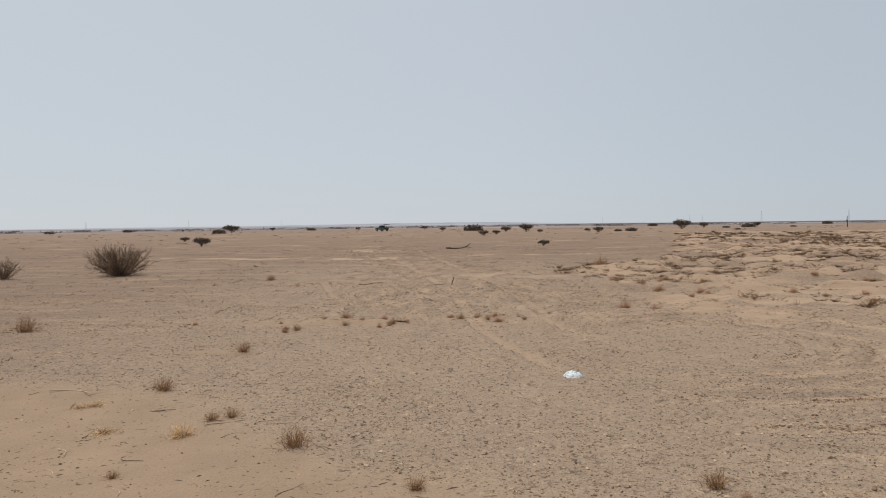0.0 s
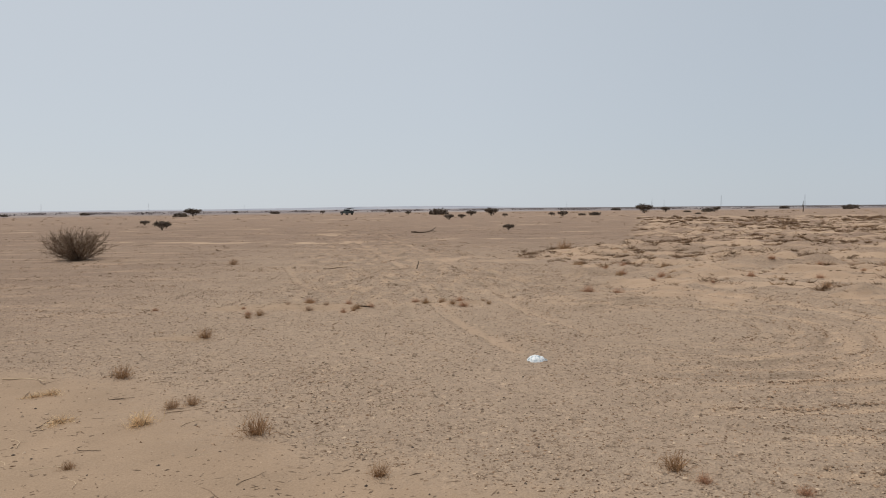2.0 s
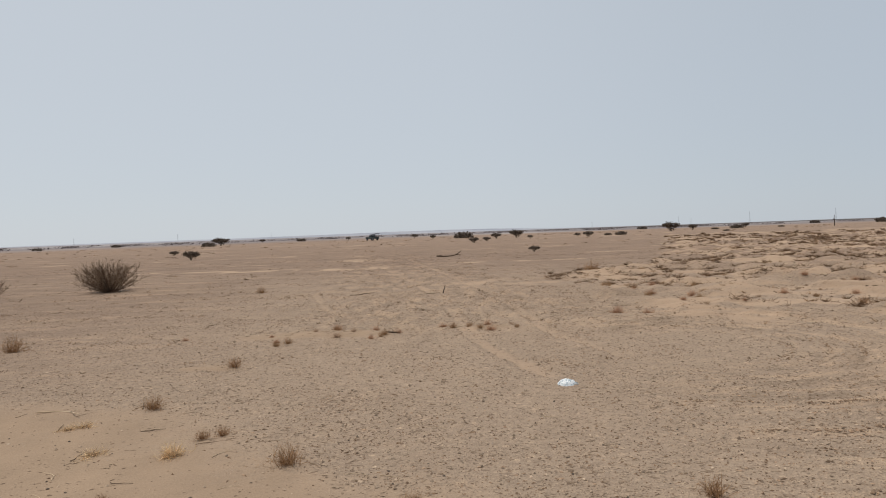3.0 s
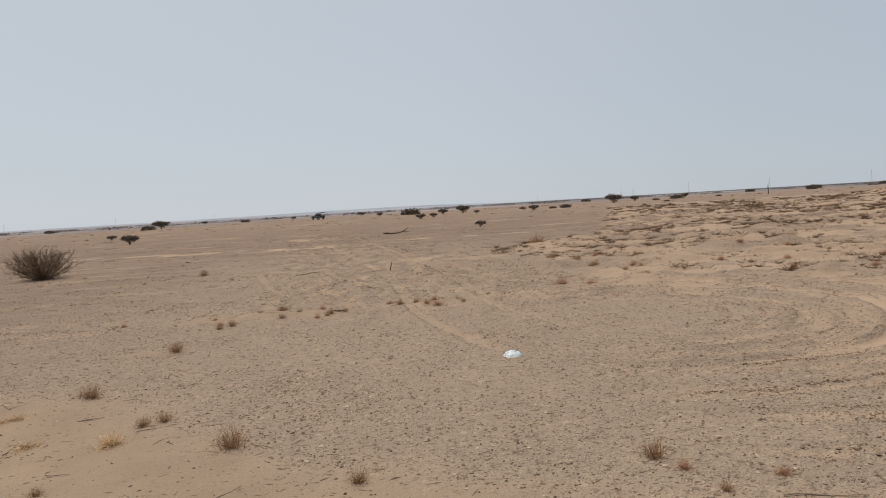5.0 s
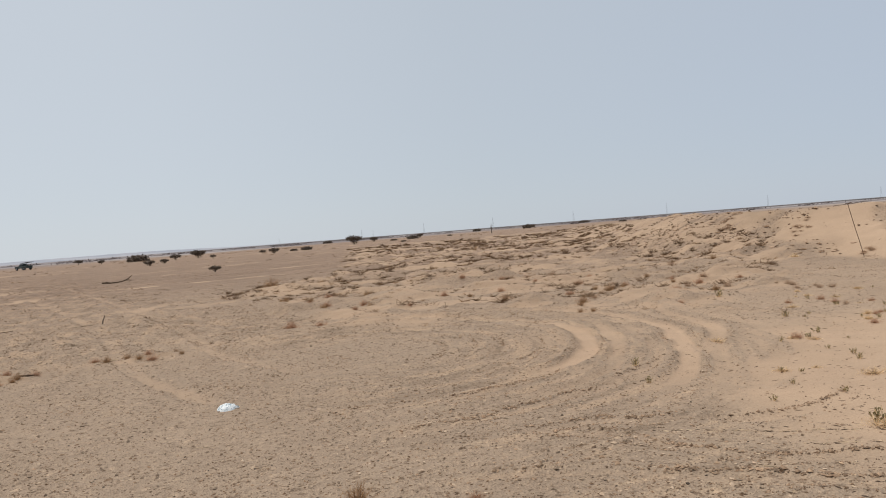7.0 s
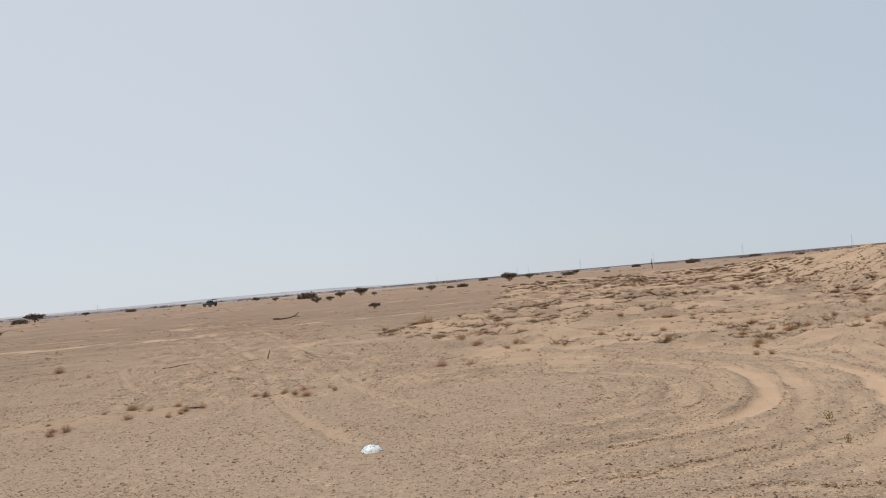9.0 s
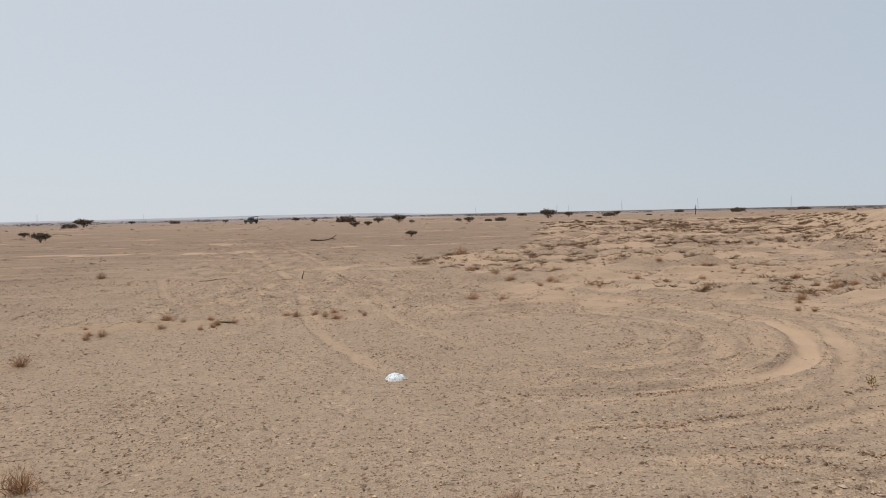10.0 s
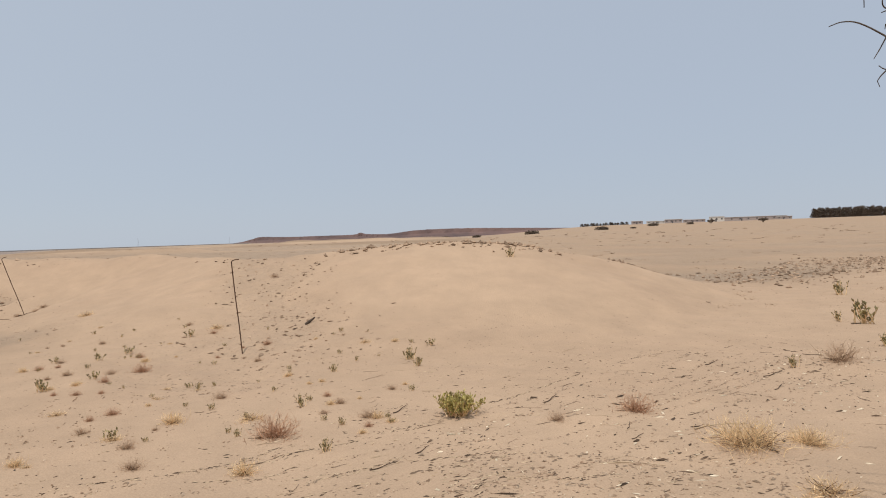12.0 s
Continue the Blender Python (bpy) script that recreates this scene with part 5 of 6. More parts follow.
    keep = fbm(x, y, 1.1, 135, 2) > RNG.uniform(0.35, 0.62, len(x))
    x, y, r = x[keep], y[keep], r[keep]
    stones("dry_chips", x, y, RNG.uniform(0.003, 0.006, len(x)) * (0.7 + r / 20), STICK, "brown chips of dry stalks over the gravel", "litter", RNG.uniform(2, 6, len(x)), np.radians(RNG.normal(0, 35, len(x))))


litter_rows()


# ---- sticks ----
dead_branch = tagged(new("dead_branch"), "dark bent dead branch lying on the plain", "branch")
b = Buf()
b.tube(smooth_line([(-1.0, 0.2, 0.10), (-0.35, 0.05, 0.05), (0.4, 0.0, 0.09), (0.85, 0.05, 0.24), (1.1, 0.1, 0.42), (1.2, 0.1, 0.52)], 3), 0.06, 0.02, 7)
part("stem", b, STICK_DARK, dead_branch)
for q in (((-0.4, 0.05, 0.06), (-0.7, -0.3, 0.16), (-0.95, -0.4, 0.12)), ((0.6, 0.02, 0.16), (0.95, -0.1, 0.18), (1.2, -0.2, 0.12))):
    b = Buf()
    b.tube(q, 0.04, 0.012, 5)
    part("fork", b, STICK_DARK, dead_branch)
put(dead_branch, 0.95, 47.0, 4, 0.75)
STICKS = [stick("twig", 0.26, 0.003, STICK, "crooked brown twig lying on the ground", 1, 0.2), stick("twig", 0.2, 0.0028, PALE_STICK, "pale bleached twig lying on the ground", 1, 0.24),
          stick("twig", 0.18, 0.0029, STICK_DARK, "short dark twig lying on the ground", 0, 0.18), stick("twig", 0.5, 0.006, STICK, "long thin curved twig on the sand", 2, 0.24)]
TWIGS = [(-1.9, 19.2, 2, 12, 4.4), (-0.2, 18.9, 2, -20, 3.0), (0.0, 5.95, 1, 5, 0.82), (0.02, 5.9, 1, 12, 0.74), (-3.6, 7.0, 1, 12, 3.0),
         (-1.8, 5.75, 0, 30, 1.27), (-1.35, 5.7, 0, 20, 0.94), (-2.55, 6.2, 2, 3, 1.12), (-0.85, 3.9, 0, -35, 1.02), (1.0, 6.1, 1, -6, 0.99), (5.9, 3.6, 1, 60, 0.99),
         (6.12, 1.08, 3, -80, 0.7)]
# x, y, kind, turn, length
STICKS_SOUTH = [(7.84, -4.03, 2, -78, 0.39), (7.31, -3.73, 2, -61, 0.29), (8.59, -3.73, 2, -70, 0.3), (7.43, -1.46, 2, -52, 0.35), (6.36, -1.77, 2, -42, 0.22), (6.07, -1.72, 2, -66, 0.2), (5.58, -1.41, 1, -79, 0.48),
                (8.01, -1.79, 2, -78, 0.25), (8.04, -3.09, 2, -106, 0.22), (6.14, -3.47, 1, -168, 0.14), (5.55, -2.98, 1, -110, 0.18), (5.42, -3.12, 2, -137, 0.13), (6.26, -2.39, 1, -57, 0.48), (6.72, -1.65, 1, -89, 0.2),
                (6.63, -4.05, 2, 160, 0.21), (9.75, -4.61, 2, -78, 0.23), (9.15, -4.74, 2, -143, 0.16), (11.11, -7.74, 2, -91, 0.55), (8.51, -4.94, 2, -160, 0.3)]
STICKS_SOUTH += [(8.02, -4.57, 2, -92, 0.18), (7.34, -2.97, 0, -71, 0.28), (7.14, -3.07, 0, -56, 0.3), (7.31, -2.45, 0, -71, 0.15), (9.77, -5.35, 2, 176, 0.22), (9.19, -5.04, 2, 163, 0.23), (6.55, -2.43, 2, -86, 0.17),
                 (5.95, -3.53, 0, -79, 0.11), (5.53, -1.86, 2, -90, 0.11), (6.81, -3.47, 2, -65, 0.1)]
STICKS_EAST = [(18.35, 7.95, 0, -75, 0.8), (18.3, 7.6, 2, -20, 0.6), (23.65, 15.7, 2, -70, 0.9), (23.35, 16.1, 2, -40, 0.6), (5.8, 0.24, 2, -74, 0.26), (7.45, -0.03, 2, -45, 0.33), (6.1, -0.07, 2, -49, 0.21), (6.83, -0.18, 0, -51, 0.29), (8.18, -0.4, 1, -95, 0.25), (5.27, -0.32, 2, -47, 0.17), (5.57, 0.83, 2, -29, 0.11),
               (7.78, 1.74, 2, -68, 0.12), (9.05, 0.19, 0, -36, 0.31), (5.93, 0.56, 2, -84, 0.13), (5.58, -0.14, 1, -60, 0.15), (5.48, 0.85, 0, -55, 0.15), (6.56, 1.11, 1, -60, 0.2)]
# the same for the twigs on the western sand
STICKS_WEST = [(-4.01, 6.91, 2, 52, 0.14), (-2.48, 6.21, 2, -5, 0.24), (-1.84, 5.84, 0, 22, 0.31), (-1.46, 5.78, 0, 43, 0.23), (-2.76, 5.17, 1, -14, 0.29), (-2.29, 4.57, 1, 42, 0.24), (-2.16, 4.82, 2, -29, 0.21), (-3.34, 6.36, 2, 86, 0.26),
               (-2.78, 5.53, 2, 72, 0.2), (-2.88, 7.04, 2, 96, 0.26), (-0.85, 5.08, 2, -63, 0.16), (-1.4, 4.68, 1, 50, 0.16), (-2.58, 4.66, 1, -25, 0.23), (-1.94, 4.22, 1, -25, 0.19), (-0.96, 4.27, 0, 62, 0.24), (-2.44, 5.19, 2, -34, 0.11),
               (-1.67, 5.4, 1, 80, 0.23), (-3.38, 6.83, 0, 69, 0.19), (-1.07, 4.02, 0, -37, 0.45), (0.06, 3.78, 0, -22, 0.5), (-0.55, 4.9, 1, 12, 0.2), (-0.3, 4.8, 1, -8, 0.22), (1.5, 4.0, 2, -4, 0.13), (2.26, 3.5, 0, -8, 0.42)]
TWIGS += [(x, y, k, turn, ln / (0.26, 0.2, 0.18)[k]) for x, y, k, turn, ln in STICKS_SOUTH + STICKS_EAST + STICKS_WEST]
put(stick("wood_piece", 0.2, 0.018, STICK_DARK, "short thick piece of dark wood on the gravel", 0, 0.06), -0.72, 11.45, -25)
put(stick("wood_piece", 0.22, 0.013, PALE_STICK, "short bleached piece of wood on the gravel", 0, 0.06), 0.35, 11.95, -10)
used = set()
for x, y, k, turn, s in TWIGS:
    if k in used:
        spread(STICKS[k], x, y, turn, s, lean=0)["group"] = "twigs on the ground"
    else:
        put(STICKS[k], x, y, turn, s)["group"] = "twigs on the ground"
        used.add(k)
for _ in range(170):
    a, r = RNG.uniform(92, 131), 4.4 + 5.5 * RNG.uniform(0, 1) ** 1.3
    x, y = bearing(a, r, 0.93, 0.5)
    spread(STICKS[RNG.choice(4, p=(0.27, 0.42, 0.27, 0.04))], x, y, -66 + RNG.normal(0, 38), 0.2 + 0.7 * RNG.uniform() ** 2)
for _ in range(60):
    a, r = RNG.uniform(-32, 97), RNG.uniform(4.2, 9)
    x, y = bearing(a, r, 0.4, 0.2)
    spread(STICKS[RNG.choice(4, p=(0.36, 0.3, 0.34, 0.0))], x, y, RNG.normal(0, 30), RNG.uniform(0.2, 0.6))
# a stick that stands in the ground
up = tagged(new("upright_stick"), "thin dark stick standing in the gravel", "stick")
b = Buf()
b.tube([(0, 0, -0.06), (0.02, 0, 0.08), (0.05, 0.0, 0.14), (0.06, 0, 0.21)], 0.016, 0.008, 6)
part("stem", b, TWIG, up)
put(up, 0.22, 19.1, 0)


# ---- the iron pegs ----
def peg(x, y, height, lean, turn, label):
    """A thin iron rod with a hooked head."""
    root = tagged(new("iron_post"), label, "post", "iron posts along the bank")
    b = Buf()
    b.tube([(0, 0, -0.15), (0.004, 0, 0.4), (-0.003, 0.004, 0.9), (0, 0, height)], 0.0085, 0.0085, 6)
    part("rod", b, RUST, root)
    b = Buf()
    b.tube([(0, 0, height - 0.005), (0.012, 0, height + 0.02), (0.05, 0, height + 0.03), (0.11, 0, height + 0.028)], 0.0085, 0.008, 6)
    part("hook", b, RUST, root)
    for k in range(4):
        c = Buf()
        z = 0.3 + k * 0.3
        c.tube([(0, 0, z), (0, 0, z + 0.018)], 0.012, 0.012, 6)
        part("wire_ring", c, RUST, root)
    root.matrix_basis = pose(x, y, gz(x, y)) @ pose(0, 0, 0, 0, 0, turn) @ pose(0, 0, 0, 0, -lean, 0)
    return root


peg(11.67, 1.99, 1.36, 4.5, -80, "thin rusty iron post with a bent top")
peg(18.55, 7.78, 1.42, 17, -67, "leaning rusty iron post with a bent top")
peg(19.4, 12.83, 1.5, 12, -56, "leaning thin rusty iron post by the bank")


# ---- clods thrown up beside the ruts ----
def clods():
    """Broken earth along the edges of the ruts, and thin broken lines beside them from older wheels."""
    xs, ys, rs = [], [], []
    for number, (line, half) in enumerate(RUTS):
        pts = np.array(line)
        for p, q in zip(pts, pts[1:]):
            d = (q - p)[:2]
            ln = np.hypot(*d)
            if p[1] > 20 or ln < 1e-3:
                continue
            d = d / ln
            edges = [(half * 1.25, 30 * max(p[2], 0.25), 0.85), (-half * 1.25, 30 * max(p[2], 0.25), 0.85)]
            older = [] if number < 6 else [(0.42, 14, 0.7), (-0.36, 16, 0.7), (0.75, 12, 0.7), (-0.8, 12, 0.7), (1.2, 10, 0.7), (-1.3, 10, 0.7)]
            for off, dense, big in edges + older:
                m = int(ln * dense + RNG.uniform(0, 1))
                t, o = RNG.uniform(0, 1, m), off + RNG.normal(0, 0.022, m)
                xs.append(p[0] + (q - p)[0] * t - d[1] * o)
                ys.append(p[1] + (q - p)[1] * t + d[0] * o)
                rs.append(RNG.uniform(0.005, 0.017, m) * big)
    for number, line in enumerate(OLD_TRACKS):
        bold = number < 5
        length = np.sum(np.hypot(*np.diff(np.array(line), axis=0).T))
        for off in (-0.1, 0.1):
            q = along_line([(a + off * 0.5, b + off) for a, b in line], int(length * ((95 if bold else 50) if off > 0 else 24)), 0.014)
            xs.append(q[:, 0])
            ys.append(q[:, 1])
            rs.append((0.005 + 0.011 * RNG.uniform(0, 1, len(q)) ** 2) * (1.15 if bold and off > 0 else 0.9))
    x, y, r = np.concatenate(xs), np.concatenate(ys), np.concatenate(rs)
    keep = (fbm(x, y, 0.8, 137, 2) > RNG.uniform(0.32, 0.55, len(x))) & (bank_shape(x, y)[0] < 0.1)
    x, y, r = x[keep], y[keep], r[keep]
    stones("clods", x, y, r, CLOD, "broken earth clods along the wheel ruts", "clods")


clods()


def loose_clods():
    """Turned-up lumps all over the driven ground."""
    x, y, r = fan(110000, -36, 62, 4.0, 30, 1.25, 0, 0)
    z, sand, clean, far, pale, russet, ring, lane, scrub = terrain(x, y)
    rough = fbm(x * 0.8, y * 1.6, 1.5, 141, 3)
    old = furrows(x, y)[0]
    lined = step(0.38, 0.45, old) * step(0.57, 0.5, old)
    keep = (RNG.uniform(0, 1, len(x)) < 0.05 + 0.6 * lined * step(0.38, 0.6, rough)) & (sand < 0.7) & (clean < 0.3)
    x, y, r = x[keep], y[keep], r[keep]
    stones("earth_lumps", x, y, (0.004 + 0.010 * RNG.uniform(0, 1, len(x)) ** 2.5) * (0.72 + r / 21), CLOD, "small brown earth lumps over the driven gravel", "clods", RNG.uniform(1, 1.8, len(x)))


loose_clods()


# skyline bushes, lightened by haze painted into their colour
HAZED = plain("haze_lightened_far_scrub", (0.13, 0.105, 0.10), (0.20, 0.165, 0.155), 0.2, 0.9, island=0.3)


def far_thicket():
    """Thin dark lines of bushes near the skyline."""
    b = Buf()
    for _ in range(150):
        a, r = RNG.uniform(-36, 62), RNG.uniform(360, 800)
        x, y = bearing(a, r)
        z, w = gz(x, y), RNG.uniform(2.5, 12)
        for _ in range(60):
            o = RNG.normal(0, 1)
            p = (x + o * w / 2, y + RNG.normal(0, w / 2), z + RNG.uniform(0.0, 0.9) * math.exp(-0.4 * o * o))
            b.leaf(p, RNG.normal(0, 1, 3) * np.array((1, 1, 0.4)), RNG.uniform(0.5, 1.3), RNG.uniform(0.15, 0.35))
    tagged(new("far_thicket", b.mesh("far_thicket", HAZED)), "dark lines of far thorn bushes along the skyline", "bushes", kind="stuff")


far_thicket()


# ---- the plastic bag ----
def plastic_bag():
    m, n, l, s = material("white_plastic_film", 0.35)
    co = n.new("ShaderNodeTexCoord")
    a = noise_node(n, 26, 3, 0.6, co.outputs["Object"], l)
    c = ramp(n, l, a.outputs[0], [(0.0, (0.13, 0.17, 0.2)), (0.38, (0.2, 0.28, 0.32)), (0.43, (0.62, 0.63, 0.62)), (0.57, (0.72, 0.72, 0.71)), (0.62, (0.16, 0.24, 0.29)), (0.68, (0.6, 0.61, 0.61))])
    l.new(c.outputs[0], s.inputs["Base Color"])
    root = tagged(new("plastic_bag"), "crumpled white plastic bag with blue print on gravel", "bag")
    b = Buf()
    rings, seg = 9, 30
    for i in range(rings + 1):
        t = i / rings
        for k in range(seg):
            an = 6.283 * k / seg
            rr = 0.135 * t * (1 + 0.16 * noise.noise((math.cos(an) * 1.4, math.sin(an) * 1.4, 2))) + 0.003
            z = 0.045 * (1 - t**3) + 0.034 * noise.noise((rr * 30 * math.cos(an), rr * 30 * math.sin(an), 5)) * (1 - 0.5 * t) + 0.012
            if i == rings:
                z = 0.0
            b.v.append((rr * math.cos(an) * 1.1, rr * math.sin(an), max(0.0, z)))
    for i in range(rings):
        for k in range(seg):
            j = (k + 1) % seg
            b.f.append((i * seg + k, (i + 1) * seg + k, (i + 1) * seg + j, i * seg + j))
    b.f.append(tuple(range(seg)))
    part("film", b, m, root, smooth=True)
    for sgn in (-1, 1):
        h = Buf()
        h.tube([(0.10, 0.03 * sgn, 0.012), (0.15, 0.05 * sgn, 0.02), (0.18, 0.02 * sgn, 0.012)], 0.012, 0.006, 5)
        part("handle", h, m, root, "twisted plastic handle")
    return root


put(plastic_bag(), 1.35, 7.42, -20, 0.66, 0.004, height=1.35)


# ---- the pick-up truck ----
def pickup():
    paint = plain("dusty_dark_green_paint", (0.030, 0.045, 0.042), (0.06, 0.07, 0.065), 3, 0.45)
    rubber = plain("tyre_rubber", (0.02, 0.02, 0.02), (0.04, 0.038, 0.035), 8, 0.9)
    glass = plain("dark_car_glass", (0.03, 0.04, 0.045), (0.05, 0.06, 0.065), 2, 0.1)
    cloth = plain("grey_awning_cloth", (0.10, 0.11, 0.12), (0.2, 0.2, 0.21), 3, 0.9)
    root = tagged(new("pickup_truck"), "dark green pick-up truck with a raised awning", "car")
    b = Buf()
    b.box((-2.3, -0.8, 0.45), (2.3, 0.8, 0.72))
    b.box((0.9, -0.78, 0.72), (2.25, 0.78, 0.98))
    part("chassis_body", b, paint, root)
    b = Buf()
    b.v += [(-0.7, -0.78, 0.72), (0.95, -0.78, 0.72), (0.95, 0.78, 0.72), (-0.7, 0.78, 0.72), (-0.55, -0.65, 1.55), (0.35, -0.65, 1.55), (0.35, 0.65, 1.55), (-0.55, 0.65, 1.55)]
    b.f += [(0, 3, 2, 1), (4, 5, 6, 7), (0, 1, 5, 4), (1, 2, 6, 5), (2, 3, 7, 6), (3, 0, 4, 7)]
    part("cab", b, paint, root)
    for y in (-0.74, 0.74):
        w = Buf()
        w.box((-0.5, y - 0.02, 1.05), (0.45, y + 0.02, 1.42))
        part("side_window", w, glass, root)
    w = Buf()
    w.v += [(0.84, -0.62, 0.98), (0.84, 0.62, 0.98), (0.46, 0.58, 1.48), (0.46, -0.58, 1.48), (0.80, -0.62, 0.96), (0.80, 0.62, 0.96), (0.42, 0.58, 1.46), (0.42, -0.58, 1.46)]
    w.f += [(0, 1, 2, 3), (4, 7, 6, 5), (0, 4, 5, 1), (1, 5, 6, 2), (2, 6, 7, 3), (3, 7, 4, 0)]
    part("windscreen", w, glass, root)
    for y in (-0.78, 0.74):
        w = Buf()
        w.box((-2.3, y, 0.72), (-0.72, y + 0.04, 1.08))
        part("bed_side", w, paint, root)
    w = Buf()
    w.box((-2.32, -0.78, 0.72), (-2.27, 0.78, 1.08))
    part("tailgate", w, paint, root)
    for x in (-1.45, 1.45):
        for y in (-0.78, 0.78):
            wh = new("wheel")
            wh.parent = root
            wh.location = (x, y, 0.38)
            t = Buf()
            ring = [(0.38 * math.cos(k * 0.3927), 0.38 * math.sin(k * 0.3927)) for k in range(16)]
            for s in (-0.12, 0.12):
                t.v += [(p, s, q) for p, q in ring]
            t.f += [(k, (k + 1) % 16, 16 + (k + 1) % 16, 16 + k) for k in range(16)] + [tuple(range(16))[::-1], tuple(range(16, 32))]
            part("tyre", t, rubber, wh)
            t = Buf()
            for s in (-0.13, 0.13):
                t.v += [(p * 0.55, s, q * 0.55) for p, q in ring]
            t.f += [(k, (k + 1) % 16, 16 + (k + 1) % 16, 16 + k) for k in range(16)] + [tuple(range(16))[::-1], tuple(range(16, 32))]
            part("rim", t, STEEL, wh)
    w = Buf()
    w.v += [(0.1, -0.8, 1.72), (-2.9, -0.8, 1.98), (-2.9, 0.8, 1.98), (0.1, 0.8, 1.72), (0.1, -0.8, 1.66), (-2.9, -0.8, 1.92), (-2.9, 0.8, 1.92), (0.1, 0.8, 1.66)]
    w.f += [(0, 3, 2, 1), (4, 5, 6, 7), (0, 1, 5, 4), (1, 2, 6, 5), (2, 3, 7, 6), (3, 0, 4, 7)]
    part("awning", w, cloth, root, "grey raised awning sheet")
    for x, y, top in ((-2.25, -0.7, 1.9), (-2.25, 0.7, 1.9), (-0.4, -0.6, 1.72), (-0.4, 0.6, 1.72)):
        w = Buf()
        w.tube([(x, y, 1.0), (x, y, top)], 0.025, 0.025, 6)
        part("awning_pole", w, STEEL, root)
    return root


put(pickup(), *bearing(-4.9, 205), 128)


# ---- power line ----
def pylon():
    root = tagged(new("power_pylon"), "tall slender steel lattice power pylon", "pylon", "power line")
    corner = [(-1, -1), (1, -1), (1, 1), (-1, 1)]

    def at(k, z):
        w = 1.6 * (1 - z / 30) + 0.35
        return (corner[k % 4][0] * w, corner[k % 4][1] * w, z)

    for k in range(4):
        b = Buf()
        b.tube([at(k, -1), at(k, 15), at(k, 30)], 0.22, 0.15, 4)
        part("leg", b, STEEL, root)
        for j in range(6):
            c = Buf()
            c.tube([at(k, j * 5), at(k + 1, j * 5 + 5)], 0.06, 0.06, 3)
            c.tube([at(k + 1, j * 5), at(k, j * 5 + 5)], 0.06, 0.06, 3)
            part("brace", c, STEEL, root)
    for z, w in ((20, 3.4), (24, 3.0), (28, 2.6)):
        b = Buf()
        b.tube([(-w, 0, z), (0, 0, z + 0.9), (w, 0, z)], 0.1, 0.1, 4)
        b.tube([(-w, 0, z), (w, 0, z)], 0.1, 0.1, 4)
        part("cross_arm", b, STEEL, root)
    return root


PYLON = pylon()
for k, (a, e) in enumerate([(-26.7, 0.53), (-19.7, 0.55), (-12.8, 0.44), (12.7, 0.44), (19.2, 0.6), (20.1, 0.51), (24.2, 0.77), (29.8, 0.78), (36.2, 0.78), (43.3, 0.8), (50.4, 0.78), (57.5, 0.7), (75, 0.62), (81.5, 0.5)]):
    x, y = bearing(a, 28.5 / math.tan(radians(e)))
    if k:
        spread(PYLON, x, y, 90 - a)
    else:
        put(PYLON, x, y, 90 - a)

# a bare trunk on the plain
trunk = tagged(new("dead_tree"), "bare dark dead tree trunk on the plain", "tree")
b = Buf()
b.tube([(0, 0, -0.2), (0.05, 0, 0.9), (-0.05, 0.05, 1.8), (0.05, 0, 2.7)], 0.14, 0.05, 6)
part("trunk", b, TWIG, trunk)
for q in (((-0.02, 0.03, 1.4), (0.25, 0.1, 1.9), (0.3, 0.1, 2.3)), ((0, 0, 1.1), (-0.25, 0, 1.5), (-0.3, 0, 1.9))):
    b = Buf()
    b.tube(q, 0.06, 0.02, 5)
    part("limb", b, TWIG, trunk)
put(trunk, *bearing(29.7, 206), 0)


# ---- far settlement and plantation ----
def house(length, depth, height, wall, label, windows):
    root = tagged(new("building"), label, "building", "buildings of the far settlement")
    b = Buf()
    b.box((-length / 2, -depth / 2, -1), (length / 2, depth / 2, height))
    part("wall", b, wall, root)
    b = Buf()
    b.box((-length / 2 - 0.3, -depth / 2 - 0.3, height + 0.004), (length / 2 + 0.3, depth / 2 + 0.3, height + 0.35))
    part("roof", b, ROOF, root)
    for k in range(windows):
        x = -length / 2 + length * (k + 0.5) / windows
        b = Buf()
        b.box((x - 0.6, -depth / 2 - 0.06, height * 0.4), (x + 0.6, -depth / 2 + 0.1, height * 0.75))
        part("window", b, DARK, root)
    b = Buf()
    b.box((-length * 0.1, -depth / 2 - 0.08, 0), (-length * 0.1 + 1.2, -depth / 2 + 0.1, min(2.2, height * 0.7)))
    part("door", b, DARK, root)
    return root


WHITE = plain("whitewashed_wall", (0.62, 0.58, 0.53), (0.72, 0.68, 0.62), 0.4, 0.9)
# ochre walls and dark openings are greyed and softened by painted haze
OCHRE = plain("hazed_ochre_wall", (0.37, 0.31, 0.29), (0.45, 0.38, 0.35), 0.4, 0.9)
ROOF = plain("pale_sheet_roof", (0.55, 0.55, 0.56), (0.68, 0.67, 0.66), 0.3, 0.6)
DARK = plain("hazed_dark_opening", (0.10, 0.095, 0.10), (0.15, 0.14, 0.14), 1, 0.5)
